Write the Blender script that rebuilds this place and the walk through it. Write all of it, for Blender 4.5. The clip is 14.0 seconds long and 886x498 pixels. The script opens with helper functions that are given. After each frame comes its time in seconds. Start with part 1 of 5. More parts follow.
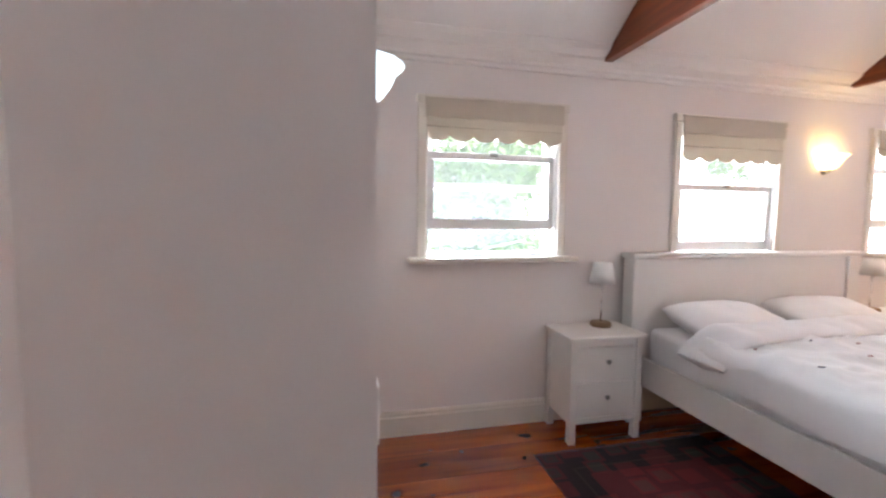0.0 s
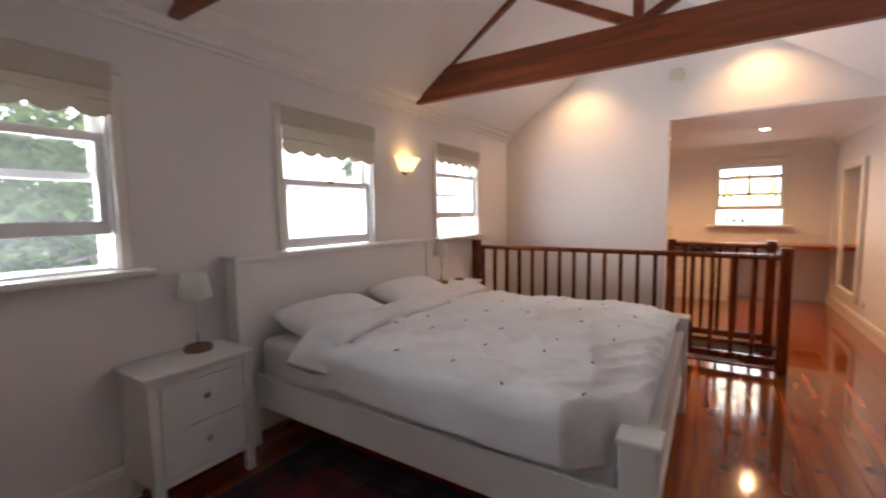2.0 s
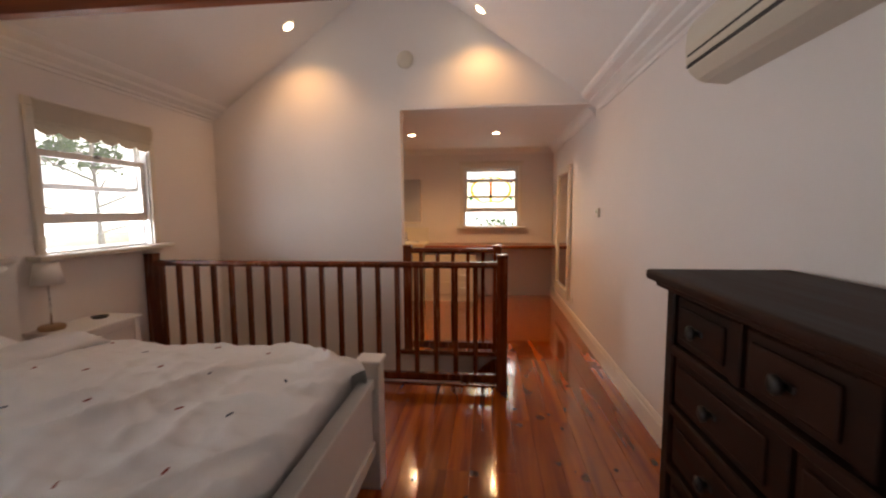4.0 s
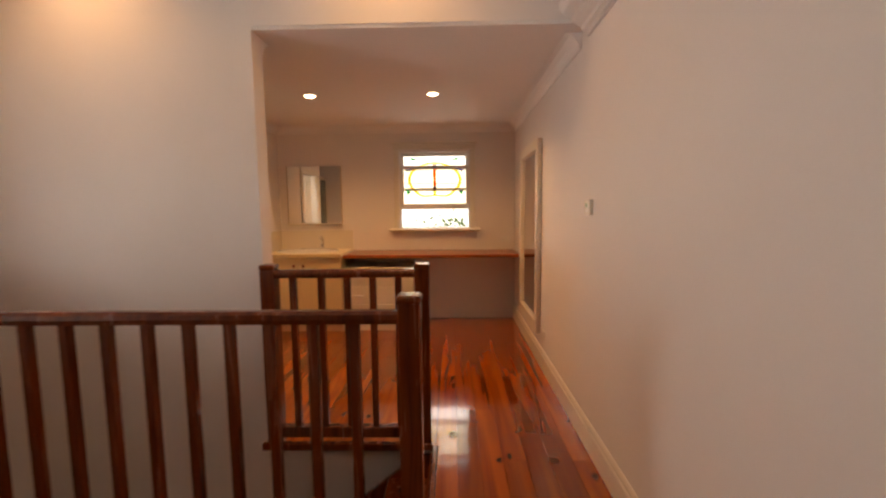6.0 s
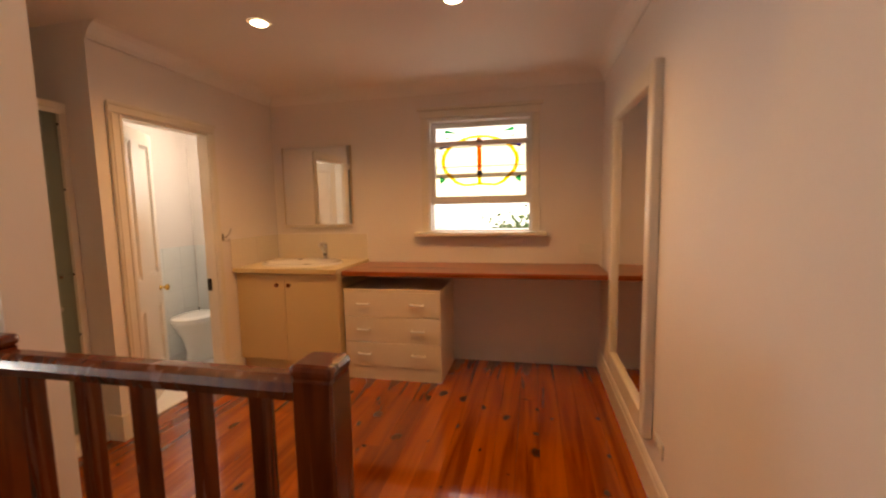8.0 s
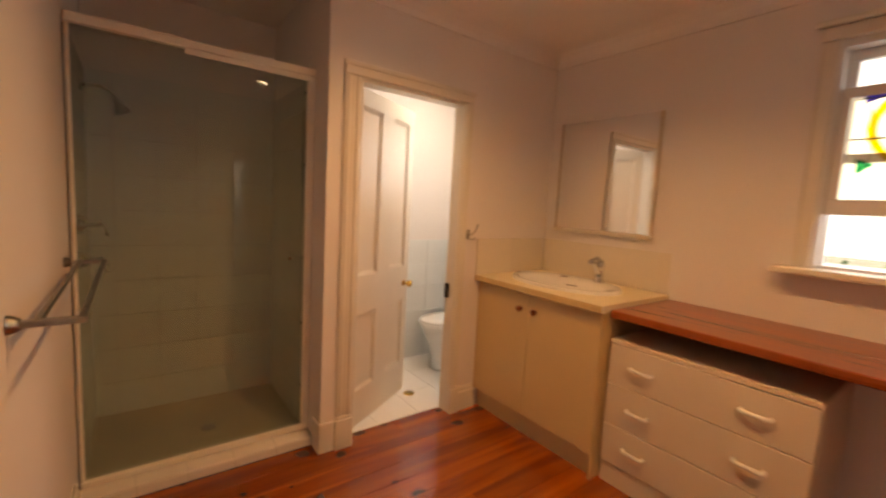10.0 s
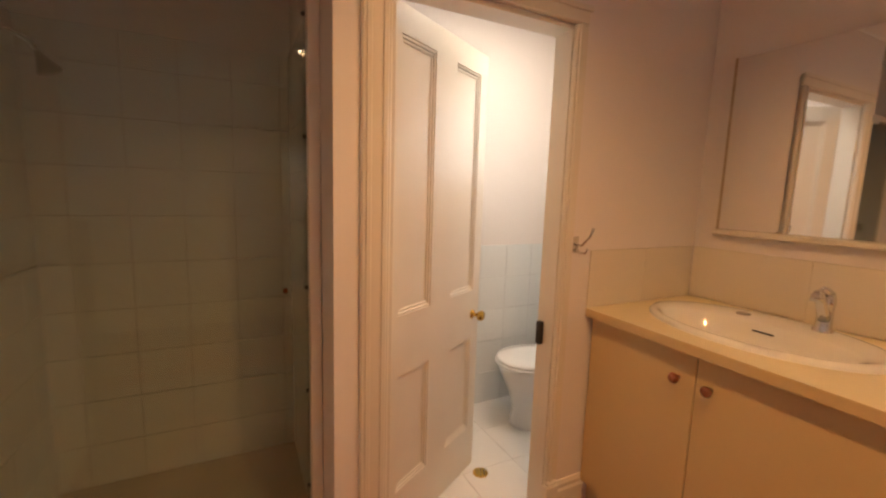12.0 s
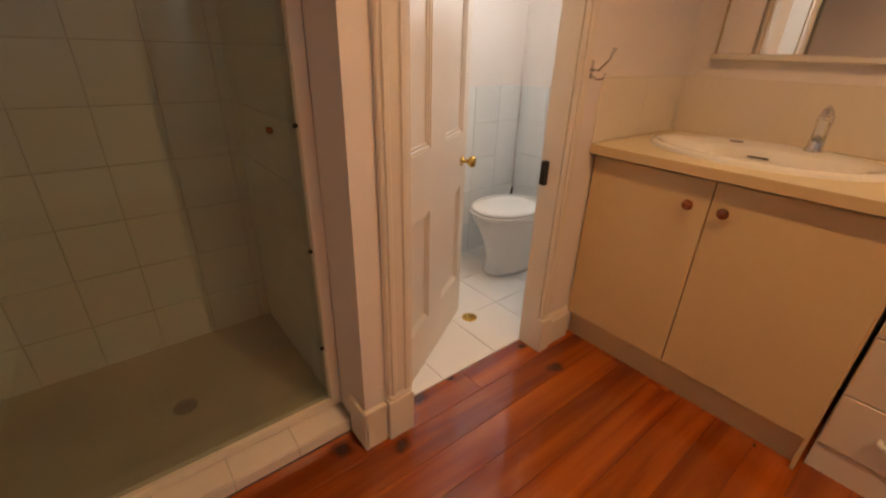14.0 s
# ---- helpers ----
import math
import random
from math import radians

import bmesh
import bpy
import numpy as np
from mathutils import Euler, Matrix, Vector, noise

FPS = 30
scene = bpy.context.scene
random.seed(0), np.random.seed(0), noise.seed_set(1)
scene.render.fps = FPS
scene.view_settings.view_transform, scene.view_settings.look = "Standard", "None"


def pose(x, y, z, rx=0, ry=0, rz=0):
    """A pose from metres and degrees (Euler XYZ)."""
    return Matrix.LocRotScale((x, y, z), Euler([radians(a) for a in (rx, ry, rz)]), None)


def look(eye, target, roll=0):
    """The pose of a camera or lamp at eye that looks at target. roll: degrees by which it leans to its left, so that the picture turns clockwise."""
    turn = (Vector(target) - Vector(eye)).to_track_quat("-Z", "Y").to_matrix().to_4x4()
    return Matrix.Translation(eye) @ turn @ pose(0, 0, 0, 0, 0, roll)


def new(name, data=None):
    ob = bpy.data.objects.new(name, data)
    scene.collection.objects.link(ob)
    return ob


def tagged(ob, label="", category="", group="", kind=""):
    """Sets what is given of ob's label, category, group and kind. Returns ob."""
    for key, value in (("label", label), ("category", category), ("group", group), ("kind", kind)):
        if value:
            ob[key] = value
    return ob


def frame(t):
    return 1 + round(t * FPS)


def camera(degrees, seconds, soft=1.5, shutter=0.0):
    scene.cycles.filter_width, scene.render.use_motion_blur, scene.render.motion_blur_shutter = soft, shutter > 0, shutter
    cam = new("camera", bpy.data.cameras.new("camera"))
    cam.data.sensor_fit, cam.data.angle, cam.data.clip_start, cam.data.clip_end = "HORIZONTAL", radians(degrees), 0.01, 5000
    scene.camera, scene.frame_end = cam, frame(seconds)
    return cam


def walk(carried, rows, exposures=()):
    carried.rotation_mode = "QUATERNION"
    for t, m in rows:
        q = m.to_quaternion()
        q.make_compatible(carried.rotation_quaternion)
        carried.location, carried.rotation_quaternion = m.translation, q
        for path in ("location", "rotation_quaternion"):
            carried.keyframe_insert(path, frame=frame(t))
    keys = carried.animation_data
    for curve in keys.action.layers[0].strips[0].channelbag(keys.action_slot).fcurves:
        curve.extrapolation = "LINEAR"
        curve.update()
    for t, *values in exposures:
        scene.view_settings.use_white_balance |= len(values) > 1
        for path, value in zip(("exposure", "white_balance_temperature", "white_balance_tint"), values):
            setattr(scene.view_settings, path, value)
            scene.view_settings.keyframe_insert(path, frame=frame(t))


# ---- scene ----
cam = camera(93.5, 14.0, soft=2.2, shutter=0.4)
PATH = [
    (0, (-0.01, 0.341, 1.44), (0.435, 2.285, 1.286), 0.6),
    (0.5, (0.077, 0.42, 1.443), (0.771, 2.291, 1.306), -0.3),
    (1, (0.232, 0.45, 1.457), (1.171, 2.211, 1.328), 0.5),
    (1.5, (0.382, 0.482, 1.451), (1.766, 1.921, 1.329), 0.0),
    (2, (0.529, 0.473, 1.445), (2.201, 1.556, 1.272), -0.8),
    (2.5, (0.749, 0.38, 1.452), (2.567, 1.2, 1.303), -0.2),
    (3, (1.048, 0.258, 1.456), (2.992, 0.701, 1.301), -0.2),
    (3.5, (1.381, 0.177, 1.466), (3.367, 0.367, 1.325), -0.3),
    (4, (1.817, 0.043, 1.457), (3.797, 0.257, 1.272), -0.4),
    (4.2, (1.98, 0.035, 1.437), (3.964, 0.22, 1.264), -0.0),
    (6.3, (3.838, -0.315, 1.42), (5.829, -0.272, 1.231), -0.6),
    (6.5, (4.003, -0.363, 1.436), (5.993, -0.286, 1.253), 0.4),
    (7, (4.461, -0.423, 1.426), (6.45, -0.335, 1.241), 0.3),
    (7.2, (4.636, -0.479, 1.406), (6.623, -0.344, 1.23), -0.8),
    (9.3, (6.14, -0.303, 1.405), (7.781, 0.815, 1.168), 3.9),
    (9.5, (6.249, -0.248, 1.386), (7.793, 1.008, 1.19), 3.7),
    (10, (6.463, -0.068, 1.373), (7.654, 1.525, 1.162), 3.2),
    (10.5, (6.706, 0.079, 1.385), (7.497, 1.895, 1.108), 4.3),
    (11, (6.906, 0.311, 1.382), (7.608, 2.162, 1.102), 3.9),
    (11.5, (7.045, 0.51, 1.379), (7.673, 2.383, 1.065), 2.5),
    (12, (6.994, 0.755, 1.379), (7.878, 2.529, 1.111), 1.8),
    (12.5, (6.884, 0.994, 1.4), (8.004, 2.637, 1.187), 1.7),
    (13, (6.838, 1.062, 1.333), (7.986, 2.612, 0.805), 2.4),
    (13.5, (6.807, 1.052, 1.231), (7.921, 2.463, 0.354), 1.9),
    (14, (6.802, 1.068, 1.233), (7.941, 2.471, 0.378), 1.7),
]
walk(cam, [(t, look(eye, target, roll)) for t, eye, target, roll in PATH],
     exposures=[(0.0, 1.5, 6150, 10), (0.8, 1.0, 6250, 10), (1.5, 0.58, 6350, 11), (2.5, -0.05, 6500, 12), (3.5, -0.4, 6950, 14), (4.2, -0.45, 7250, 15), (6.5, -0.38, 8700, 18), (7.2, -0.45, 9000, 18), (9.3, -0.32, 8000, 17), (10.2, -0.38, 8300, 17), (11.2, -0.38, 7800, 16), (12.5, -0.38, 7400, 15), (13.5, -0.65, 6900, 15), (14.0, -0.42, 6850, 14)])

# ---------- world, sun, exposure ----------
world = bpy.data.worlds.new("sky_world")
world.use_nodes = True
scene.world = world
wn = world.node_tree.nodes
sky = wn.new("ShaderNodeTexSky")
sky.sky_type = 'NISHITA'
sky.sun_disc = False
sky.sun_elevation, sky.sun_rotation = radians(55), radians(200)
wn["Background"].inputs["Strength"].default_value = 0.15
world.node_tree.links.new(sky.outputs[0], wn["Background"].inputs["Color"])
sun_data = bpy.data.lights.new("sun", 'SUN')
sun_data.energy, sun_data.angle, sun_data.color = 5.0, radians(0.6), (1, 0.95, 0.86)
sun = new("sun", sun_data)
sun.matrix_world = look((-10, -20, 34), (0, 8, 0))


def area(name, eye, target, w, h, watts, color):
    d = bpy.data.lights.new(name, 'AREA')
    d.shape, d.size, d.size_y, d.energy, d.color = 'RECTANGLE', w, h, watts, color
    ob = new(name, d)
    ob.matrix_world = look(eye, target)
    return ob


def spot(name, eye, target, watts, color, size=100, blend=0.6, radius=0.03):
    d = bpy.data.lights.new(name, 'SPOT')
    d.energy, d.color, d.spot_size, d.spot_blend, d.shadow_soft_size = watts, color, radians(size), blend, radius
    ob = new(name, d)
    ob.matrix_world = look(eye, target)
    return ob


def bulb(name, at, watts, color, radius=0.03):
    d = bpy.data.lights.new(name, 'POINT')
    d.energy, d.color, d.shadow_soft_size = watts, color, radius
    ob = new(name, d)
    ob.location = at
    return ob


DAY = (0.86, 0.92, 1.0)
WARM = (1.0, 0.55, 0.22)
# daylight in the window openings; the toilet one is an unseen, added fill
for wx, watts in ((0.94, 66), (2.825, 78), (4.74, 88)):
    area("window_daylight", (wx - 0.1, 3.55, 1.26), (wx + 1.1, 1.6, 2.65), 0.95, 0.8, watts, DAY)
area("window_daylight", (9.25, -0.01, 1.65), (6.0, -0.01, 0.8), 0.8, 0.85, 6, DAY)
area("window_daylight", (9.16, 2.365, 1.75), (7.6, 2.35, 0.7), 0.5, 0.6, 4.5, (0.93, 0.97, 1.0))
# halogen downlights
BATH_Z = 2.48
for lx, ly in ((7.52, 1.076), (7.52, -0.06)):
    spot("downlight_lamp", (lx, ly, BATH_Z - 0.03), (lx, ly, 0), 64, WARM, 150, 0.9, 0.01)
spot("downlight_lamp", (5.73, 1.915, 3.165), (5.84, 1.915, 0), 44, WARM, 130, 1.0, 0.01)
spot("downlight_lamp", (5.79, 0.117, 3.245), (5.90, 0.117, 0), 44, WARM, 130, 1.0, 0.01)
bulb("sconce_lamp", (3.75, 2.90, 1.95), 0.7, (1.0, 0.66, 0.26), 0.02)
# added fill from above for the toilet; its real source is unseen
area("toilet_lamp", (8.3, 2.33, 2.40), (8.3, 2.33, 0), 0.3, 0.3, 12, (1.0, 0.93, 0.82))

# ---------- materials ----------


def mat(name, color, rough=0.5, metal=0.0, var=0.06, scale=3.0, fine=60.0, bump=0.02, spec=0.5, sheen=0.0, coat=0.0):
    """A painted or plain surface with broad stains and a fine grain."""
    m = bpy.data.materials.new(name)
    m.use_nodes = True
    n, l = m.node_tree.nodes, m.node_tree.links
    b = n["Principled BSDF"]
    tc = n.new("ShaderNodeTexCoord")
    n1, n2 = n.new("ShaderNodeTexNoise"), n.new("ShaderNodeTexNoise")
    n1.inputs["Scale"].default_value, n2.inputs["Scale"].default_value = scale, fine
    n1.inputs["Detail"].default_value, n2.inputs["Detail"].default_value = 4, 3
    for k in (n1, n2):
        l.new(tc.outputs["Object"], k.inputs["Vector"])
    hi = tuple(min(1, c * (1 + var)) for c in color)
    lo = tuple(c * (1 - var) for c in color)
    r = n.new("ShaderNodeValToRGB")
    r.color_ramp.elements[0].color, r.color_ramp.elements[1].color = (*lo, 1), (*hi, 1)
    r.color_ramp.elements[0].position, r.color_ramp.elements[1].position = 0.3, 0.7
    l.new(n1.outputs["Fac"], r.inputs["Fac"])
    l.new(r.outputs["Color"], b.inputs["Base Color"])
    rr = n.new("ShaderNodeMapRange")
    rr.inputs["To Min"].default_value, rr.inputs["To Max"].default_value = max(0, rough - 0.07), min(1, rough + 0.07)
    l.new(n1.outputs["Fac"], rr.inputs["Value"])
    l.new(rr.outputs["Result"], b.inputs["Roughness"])
    b.inputs["Metallic"].default_value = metal
    b.inputs["Specular IOR Level"].default_value = spec
    b.inputs["Sheen Weight"].default_value = sheen
    b.inputs["Coat Weight"].default_value = coat
    if bump:
        bp = n.new("ShaderNodeBump")
        bp.inputs["Strength"].default_value, bp.inputs["Distance"].default_value = bump * 5, 0.002
        l.new(n2.outputs["Fac"], bp.inputs["Height"])
        l.new(bp.outputs["Normal"], b.inputs["Normal"])
    return m


def wood(name, dark, light, rough=0.3, along=0, grain=18.0, knots=0.0, coat=0.0, spread=0.5, piece=True):
    """Timber with grain along one axis, knots, and a tone that differs from piece to piece."""
    m = bpy.data.materials.new(name)
    m.use_nodes = True
    n, l = m.node_tree.nodes, m.node_tree.links
    b = n["Principled BSDF"]
    tc, info = n.new("ShaderNodeTexCoord"), n.new("ShaderNodeObjectInfo")
    add = n.new("ShaderNodeVectorMath")
    add.operation = 'ADD'
    mul = n.new("ShaderNodeVectorMath")
    mul.operation = 'SCALE'
    mul.inputs[0].default_value = (7.0, 5.0, 3.0)
    l.new(info.outputs["Random"], mul.inputs["Scale"])
    l.new(tc.outputs["Object"], add.inputs[0])
    l.new(mul.outputs[0], add.inputs[1])
    mp = n.new("ShaderNodeMapping")
    s = [grain, grain, grain]
    s[along] = grain * 0.07
    mp.inputs["Scale"].default_value = s
    l.new(add.outputs[0], mp.inputs["Vector"])
    g = n.new("ShaderNodeTexNoise")
    g.inputs["Scale"].default_value, g.inputs["Detail"].default_value, g.inputs["Distortion"].default_value = 1.0, 6, 1.2
    l.new(mp.outputs[0], g.inputs["Vector"])
    ramp = n.new("ShaderNodeValToRGB")
    e = ramp.color_ramp.elements
    e[0].position, e[0].color = 0.32, (*dark, 1)
    e[1].position, e[1].color = 0.68, (*light, 1)
    l.new(g.outputs["Fac"], ramp.inputs["Fac"])
    col = ramp.outputs["Color"]
    if piece:
        hs = n.new("ShaderNodeHueSaturation")
        mr = n.new("ShaderNodeMapRange")
        mr.inputs["To Min"].default_value, mr.inputs["To Max"].default_value = 1 - spread, 1 + spread * 0.6
        l.new(info.outputs["Random"], mr.inputs["Value"])
        l.new(mr.outputs[0], hs.inputs["Value"])
        l.new(col, hs.inputs["Color"])
        col = hs.outputs["Color"]
    if knots:
        mp2 = n.new("ShaderNodeMapping")
        s2 = [3.4, 3.4, 3.4]
        s2[along] = 2.7
        mp2.inputs["Scale"].default_value = s2
        l.new(add.outputs[0], mp2.inputs["Vector"])
        v = n.new("ShaderNodeTexVoronoi")
        v.voronoi_dimensions = '2D'
        v.inputs["Scale"].default_value = 1.0
        warp = n.new("ShaderNodeTexNoise")
        warp.inputs["Scale"].default_value, warp.inputs["Detail"].default_value = 9.0, 3
        l.new(add.outputs[0], warp.inputs["Vector"])
        wsc = n.new("ShaderNodeVectorMath")
        wsc.operation = 'MULTIPLY_ADD'
        wsc.inputs[1].default_value = (0.22, 0.22, 0.22)
        l.new(warp.outputs["Color"], wsc.inputs[0])
        l.new(mp2.outputs[0], wsc.inputs[2])
        l.new(wsc.outputs[0], v.inputs["Vector"])
        rgb, size, dv = n.new("ShaderNodeSeparateColor"), n.new("ShaderNodeMath"), n.new("ShaderNodeMath")
        l.new(v.outputs["Color"], rgb.inputs[0])
        size.operation, dv.operation = 'MULTIPLY_ADD', 'DIVIDE'
        size.inputs[1].default_value, size.inputs[2].default_value = 1.05, 0.05
        l.new(rgb.outputs[0], size.inputs[0])
        l.new(v.outputs["Distance"], dv.inputs[0])
        l.new(size.outputs[0], dv.inputs[1])
        kr = n.new("ShaderNodeValToRGB")
        kr.color_ramp.elements[0].position, kr.color_ramp.elements[0].color = 0.05, (knots, knots, knots, 1)
        kr.color_ramp.elements[1].position, kr.color_ramp.elements[1].color = 0.125, (0, 0, 0, 1)
        l.new(dv.outputs[0], kr.inputs["Fac"])
        mx = n.new("ShaderNodeMix")
        mx.data_type = 'RGBA'
        mx.inputs["B"].default_value = (*(c * 0.3 for c in dark), 1)
        l.new(kr.outputs["Color"], mx.inputs["Factor"])
        l.new(col, mx.inputs["A"])
        col = mx.outputs["Result"]
    l.new(col, b.inputs["Base Color"])
    rr = n.new("ShaderNodeMapRange")
    rr.inputs["To Min"].default_value, rr.inputs["To Max"].default_value = rough * 0.75, rough * 1.3
    l.new(g.outputs["Fac"], rr.inputs["Value"])
    l.new(rr.outputs[0], b.inputs["Roughness"])
    b.inputs["Coat Weight"].default_value = coat
    b.inputs["Coat Roughness"].default_value = 0.045
    bp = n.new("ShaderNodeBump")
    bp.inputs["Strength"].default_value, bp.inputs["Distance"].default_value = 0.05, 0.001
    l.new(g.outputs["Fac"], bp.inputs["Height"])
    l.new(bp.outputs["Normal"], b.inputs["Normal"])
    return m


def glass(name, color=(1, 1, 1), rough=0.0, mix=0.05, film=0.0, haze=0.0):
    """Thin pane: mostly clear, with a sharp reflection on it, a film of dirt if wanted, and a pale veil in place of
    glare.
    """
    m = bpy.data.materials.new(name)
    m.use_nodes = True
    n, l = m.node_tree.nodes, m.node_tree.links
    n.remove(n["Principled BSDF"])
    t, g, x, f = n.new("ShaderNodeBsdfTransparent"), n.new("ShaderNodeBsdfGlossy"), n.new("ShaderNodeMixShader"), n.new("ShaderNodeLayerWeight")
    t.inputs["Color"].default_value = (*color, 1)
    g.inputs["Roughness"].default_value = rough
    pw, ml = n.new("ShaderNodeMath"), n.new("ShaderNodeMath")
    pw.operation, ml.operation = 'POWER', 'MULTIPLY_ADD'
    pw.inputs[1].default_value = 4.0
    ml.inputs[1].default_value, ml.inputs[2].default_value = 0.6, mix
    l.new(f.outputs["Facing"], pw.inputs[0])
    l.new(pw.outputs[0], ml.inputs[0])
    l.new(ml.outputs[0], x.inputs["Fac"])
    l.new(t.outputs[0], x.inputs[1])
    l.new(g.outputs[0], x.inputs[2])
    last = x
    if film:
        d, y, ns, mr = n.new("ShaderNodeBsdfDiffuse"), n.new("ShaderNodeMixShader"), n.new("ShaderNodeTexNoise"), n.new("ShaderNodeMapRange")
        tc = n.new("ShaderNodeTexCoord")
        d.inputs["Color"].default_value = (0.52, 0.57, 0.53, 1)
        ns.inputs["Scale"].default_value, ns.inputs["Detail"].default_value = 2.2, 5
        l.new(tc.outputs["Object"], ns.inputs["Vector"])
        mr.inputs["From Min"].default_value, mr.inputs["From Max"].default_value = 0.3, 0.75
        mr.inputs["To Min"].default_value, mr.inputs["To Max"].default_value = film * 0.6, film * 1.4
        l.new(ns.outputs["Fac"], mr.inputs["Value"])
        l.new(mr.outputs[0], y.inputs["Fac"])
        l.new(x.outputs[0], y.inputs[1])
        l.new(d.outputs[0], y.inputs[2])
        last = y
    # pale translucent veil mixed in, imitating glare from outdoors
    if haze:
        d, y = n.new("ShaderNodeBsdfTranslucent"), n.new("ShaderNodeMixShader")
        d.inputs["Color"].default_value = (0.8, 0.8, 0.78, 1)
        y.inputs["Fac"].default_value = haze
        l.new(x.outputs[0], y.inputs[1])
        l.new(d.outputs[0], y.inputs[2])
        last = y
    l.new(last.outputs[0], n["Material Output"].inputs["Surface"])
    return m


def glow(name, color, strength):
    m = bpy.data.materials.new(name)
    m.use_nodes = True
    b = m.node_tree.nodes["Principled BSDF"]
    b.inputs["Base Color"].default_value = (*color, 1)
    b.inputs["Emission Color"].default_value = (*color, 1)
    b.inputs["Emission Strength"].default_value = strength
    b.inputs["Roughness"].default_value = 0.4
    return m


def leafy(name):
    m = bpy.data.materials.new(name)
    m.use_nodes = True
    n, l = m.node_tree.nodes, m.node_tree.links
    b = n["Principled BSDF"]
    geo, r = n.new("ShaderNodeNewGeometry"), n.new("ShaderNodeValToRGB")
    r.color_ramp.elements[0].color, r.color_ramp.elements[1].color = (0.08, 0.17, 0.05, 1), (0.21, 0.33, 0.11, 1)
    l.new(geo.outputs["Random Per Island"], r.inputs["Fac"])
    l.new(r.outputs[0], b.inputs["Base Color"])
    b.inputs["Roughness"].default_value = 0.45
    b.inputs["Transmission Weight"].default_value = 0.0
    tr, mx = n.new("ShaderNodeBsdfTranslucent"), n.new("ShaderNodeMixShader")
    l.new(r.outputs[0], tr.inputs["Color"])
    mx.inputs["Fac"].default_value = 0.45
    l.new(b.outputs[0], mx.inputs[1])
    l.new(tr.outputs[0], mx.inputs[2])
    l.new(mx.outputs[0], n["Material Output"].inputs["Surface"])
    return m


def rug_cloth(name, hx, hy):
    """Woven pile with a dark border, guard stripes and a red field of medallions."""
    m = bpy.data.materials.new(name)
    m.use_nodes = True
    n, l = m.node_tree.nodes, m.node_tree.links
    b = n["Principled BSDF"]
    tc, sep = n.new("ShaderNodeTexCoord"), n.new("ShaderNodeSeparateXYZ")
    l.new(tc.outputs["Object"], sep.inputs[0])

    def mth(op, a, c=None):
        k = n.new("ShaderNodeMath")
        k.operation = op
        for i, v in enumerate((a, c)):
            if v is None:
                continue
            if isinstance(v, (int, float)):
                k.inputs[i].default_value = v
            else:
                l.new(v, k.inputs[i])
        return k.outputs[0]
    dx = mth('SUBTRACT', hx, mth('ABSOLUTE', sep.outputs[0]))
    dy = mth('SUBTRACT', hy, mth('ABSOLUTE', sep.outputs[1]))
    edge = mth('MINIMUM', dx, dy)
    band = n.new("ShaderNodeValToRGB")
    band.color_ramp.interpolation = 'CONSTANT'
    e = band.color_ramp.elements
    e[0].position, e[0].color = 0, (0.020, 0.012, 0.018, 1)
    e[1].position, e[1].color = 0.10, (0.035, 0.014, 0.018, 1)
    for p, c in ((0.14, (0.022, 0.012, 0.016, 1)), (0.34, (0.06, 0.045, 0.04, 1)), (0.37, (0.024, 0.014, 0.018, 1)), (0.50, (0.16, 0.018, 0.022, 1))):
        k = e.new(p)
        k.color = c
    l.new(mth('MULTIPLY', edge, 2.2), band.inputs["Fac"])
    v = n.new("ShaderNodeTexVoronoi")
    v.distance, v.inputs["Scale"].default_value, v.inputs["Randomness"].default_value = 'CHEBYCHEV', 6.5, 0.6
    l.new(tc.outputs["Object"], v.inputs["Vector"])
    vr = n.new("ShaderNodeValToRGB")
    vr.color_ramp.interpolation = 'CONSTANT'
    ve = vr.color_ramp.elements
    ve[0].position, ve[0].color = 0, (0.09, 0.03, 0.03, 1)
    ve[1].position, ve[1].color = 0.12, (0.055, 0.05, 0.045, 1)
    for p, c in ((0.28, (0.14, 0.02, 0.025, 1)), (0.4, (0.02, 0.012, 0.018, 1))):
        k = ve.new(p)
        k.color = c
    l.new(v.outputs["Distance"], vr.inputs["Fac"])
    mx = n.new("ShaderNodeMix")
    mx.data_type = 'RGBA'
    mx.inputs["Factor"].default_value = 0.5
    l.new(band.outputs[0], mx.inputs["A"])
    l.new(vr.outputs[0], mx.inputs["B"])
    l.new(mx.outputs["Result"], b.inputs["Base Color"])
    b.inputs["Roughness"].default_value = 0.95
    ns, bp = n.new("ShaderNodeTexNoise"), n.new("ShaderNodeBump")
    ns.inputs["Scale"].default_value = 350
    bp.inputs["Strength"].default_value, bp.inputs["Distance"].default_value = 0.6, 0.003
    l.new(tc.outputs["Object"], ns.inputs["Vector"])
    l.new(ns.outputs["Fac"], bp.inputs["Height"])
    l.new(bp.outputs["Normal"], b.inputs["Normal"])
    return m


PAINT = mat("wall_paint", (0.79, 0.745, 0.72), 0.6, var=0.025, scale=1.3, fine=140, bump=0.02)
CEIL = mat("ceiling_paint", (0.83, 0.80, 0.78), 0.7, var=0.02, scale=1.1, fine=120, bump=0.015)
TRIM = mat("cream_gloss_trim", (0.76, 0.71, 0.63), 0.32, var=0.03, scale=4, fine=30, bump=0.01)
SASH = mat("white_sash_paint", (0.78, 0.76, 0.74), 0.35, var=0.03, scale=5, fine=40, bump=0.01)
FLOOR = wood("polished_pine_board", (0.20, 0.030, 0.0027), (0.44, 0.10, 0.0085), 0.13, 0, 9, 0.95, coat=0.85, spread=0.22)
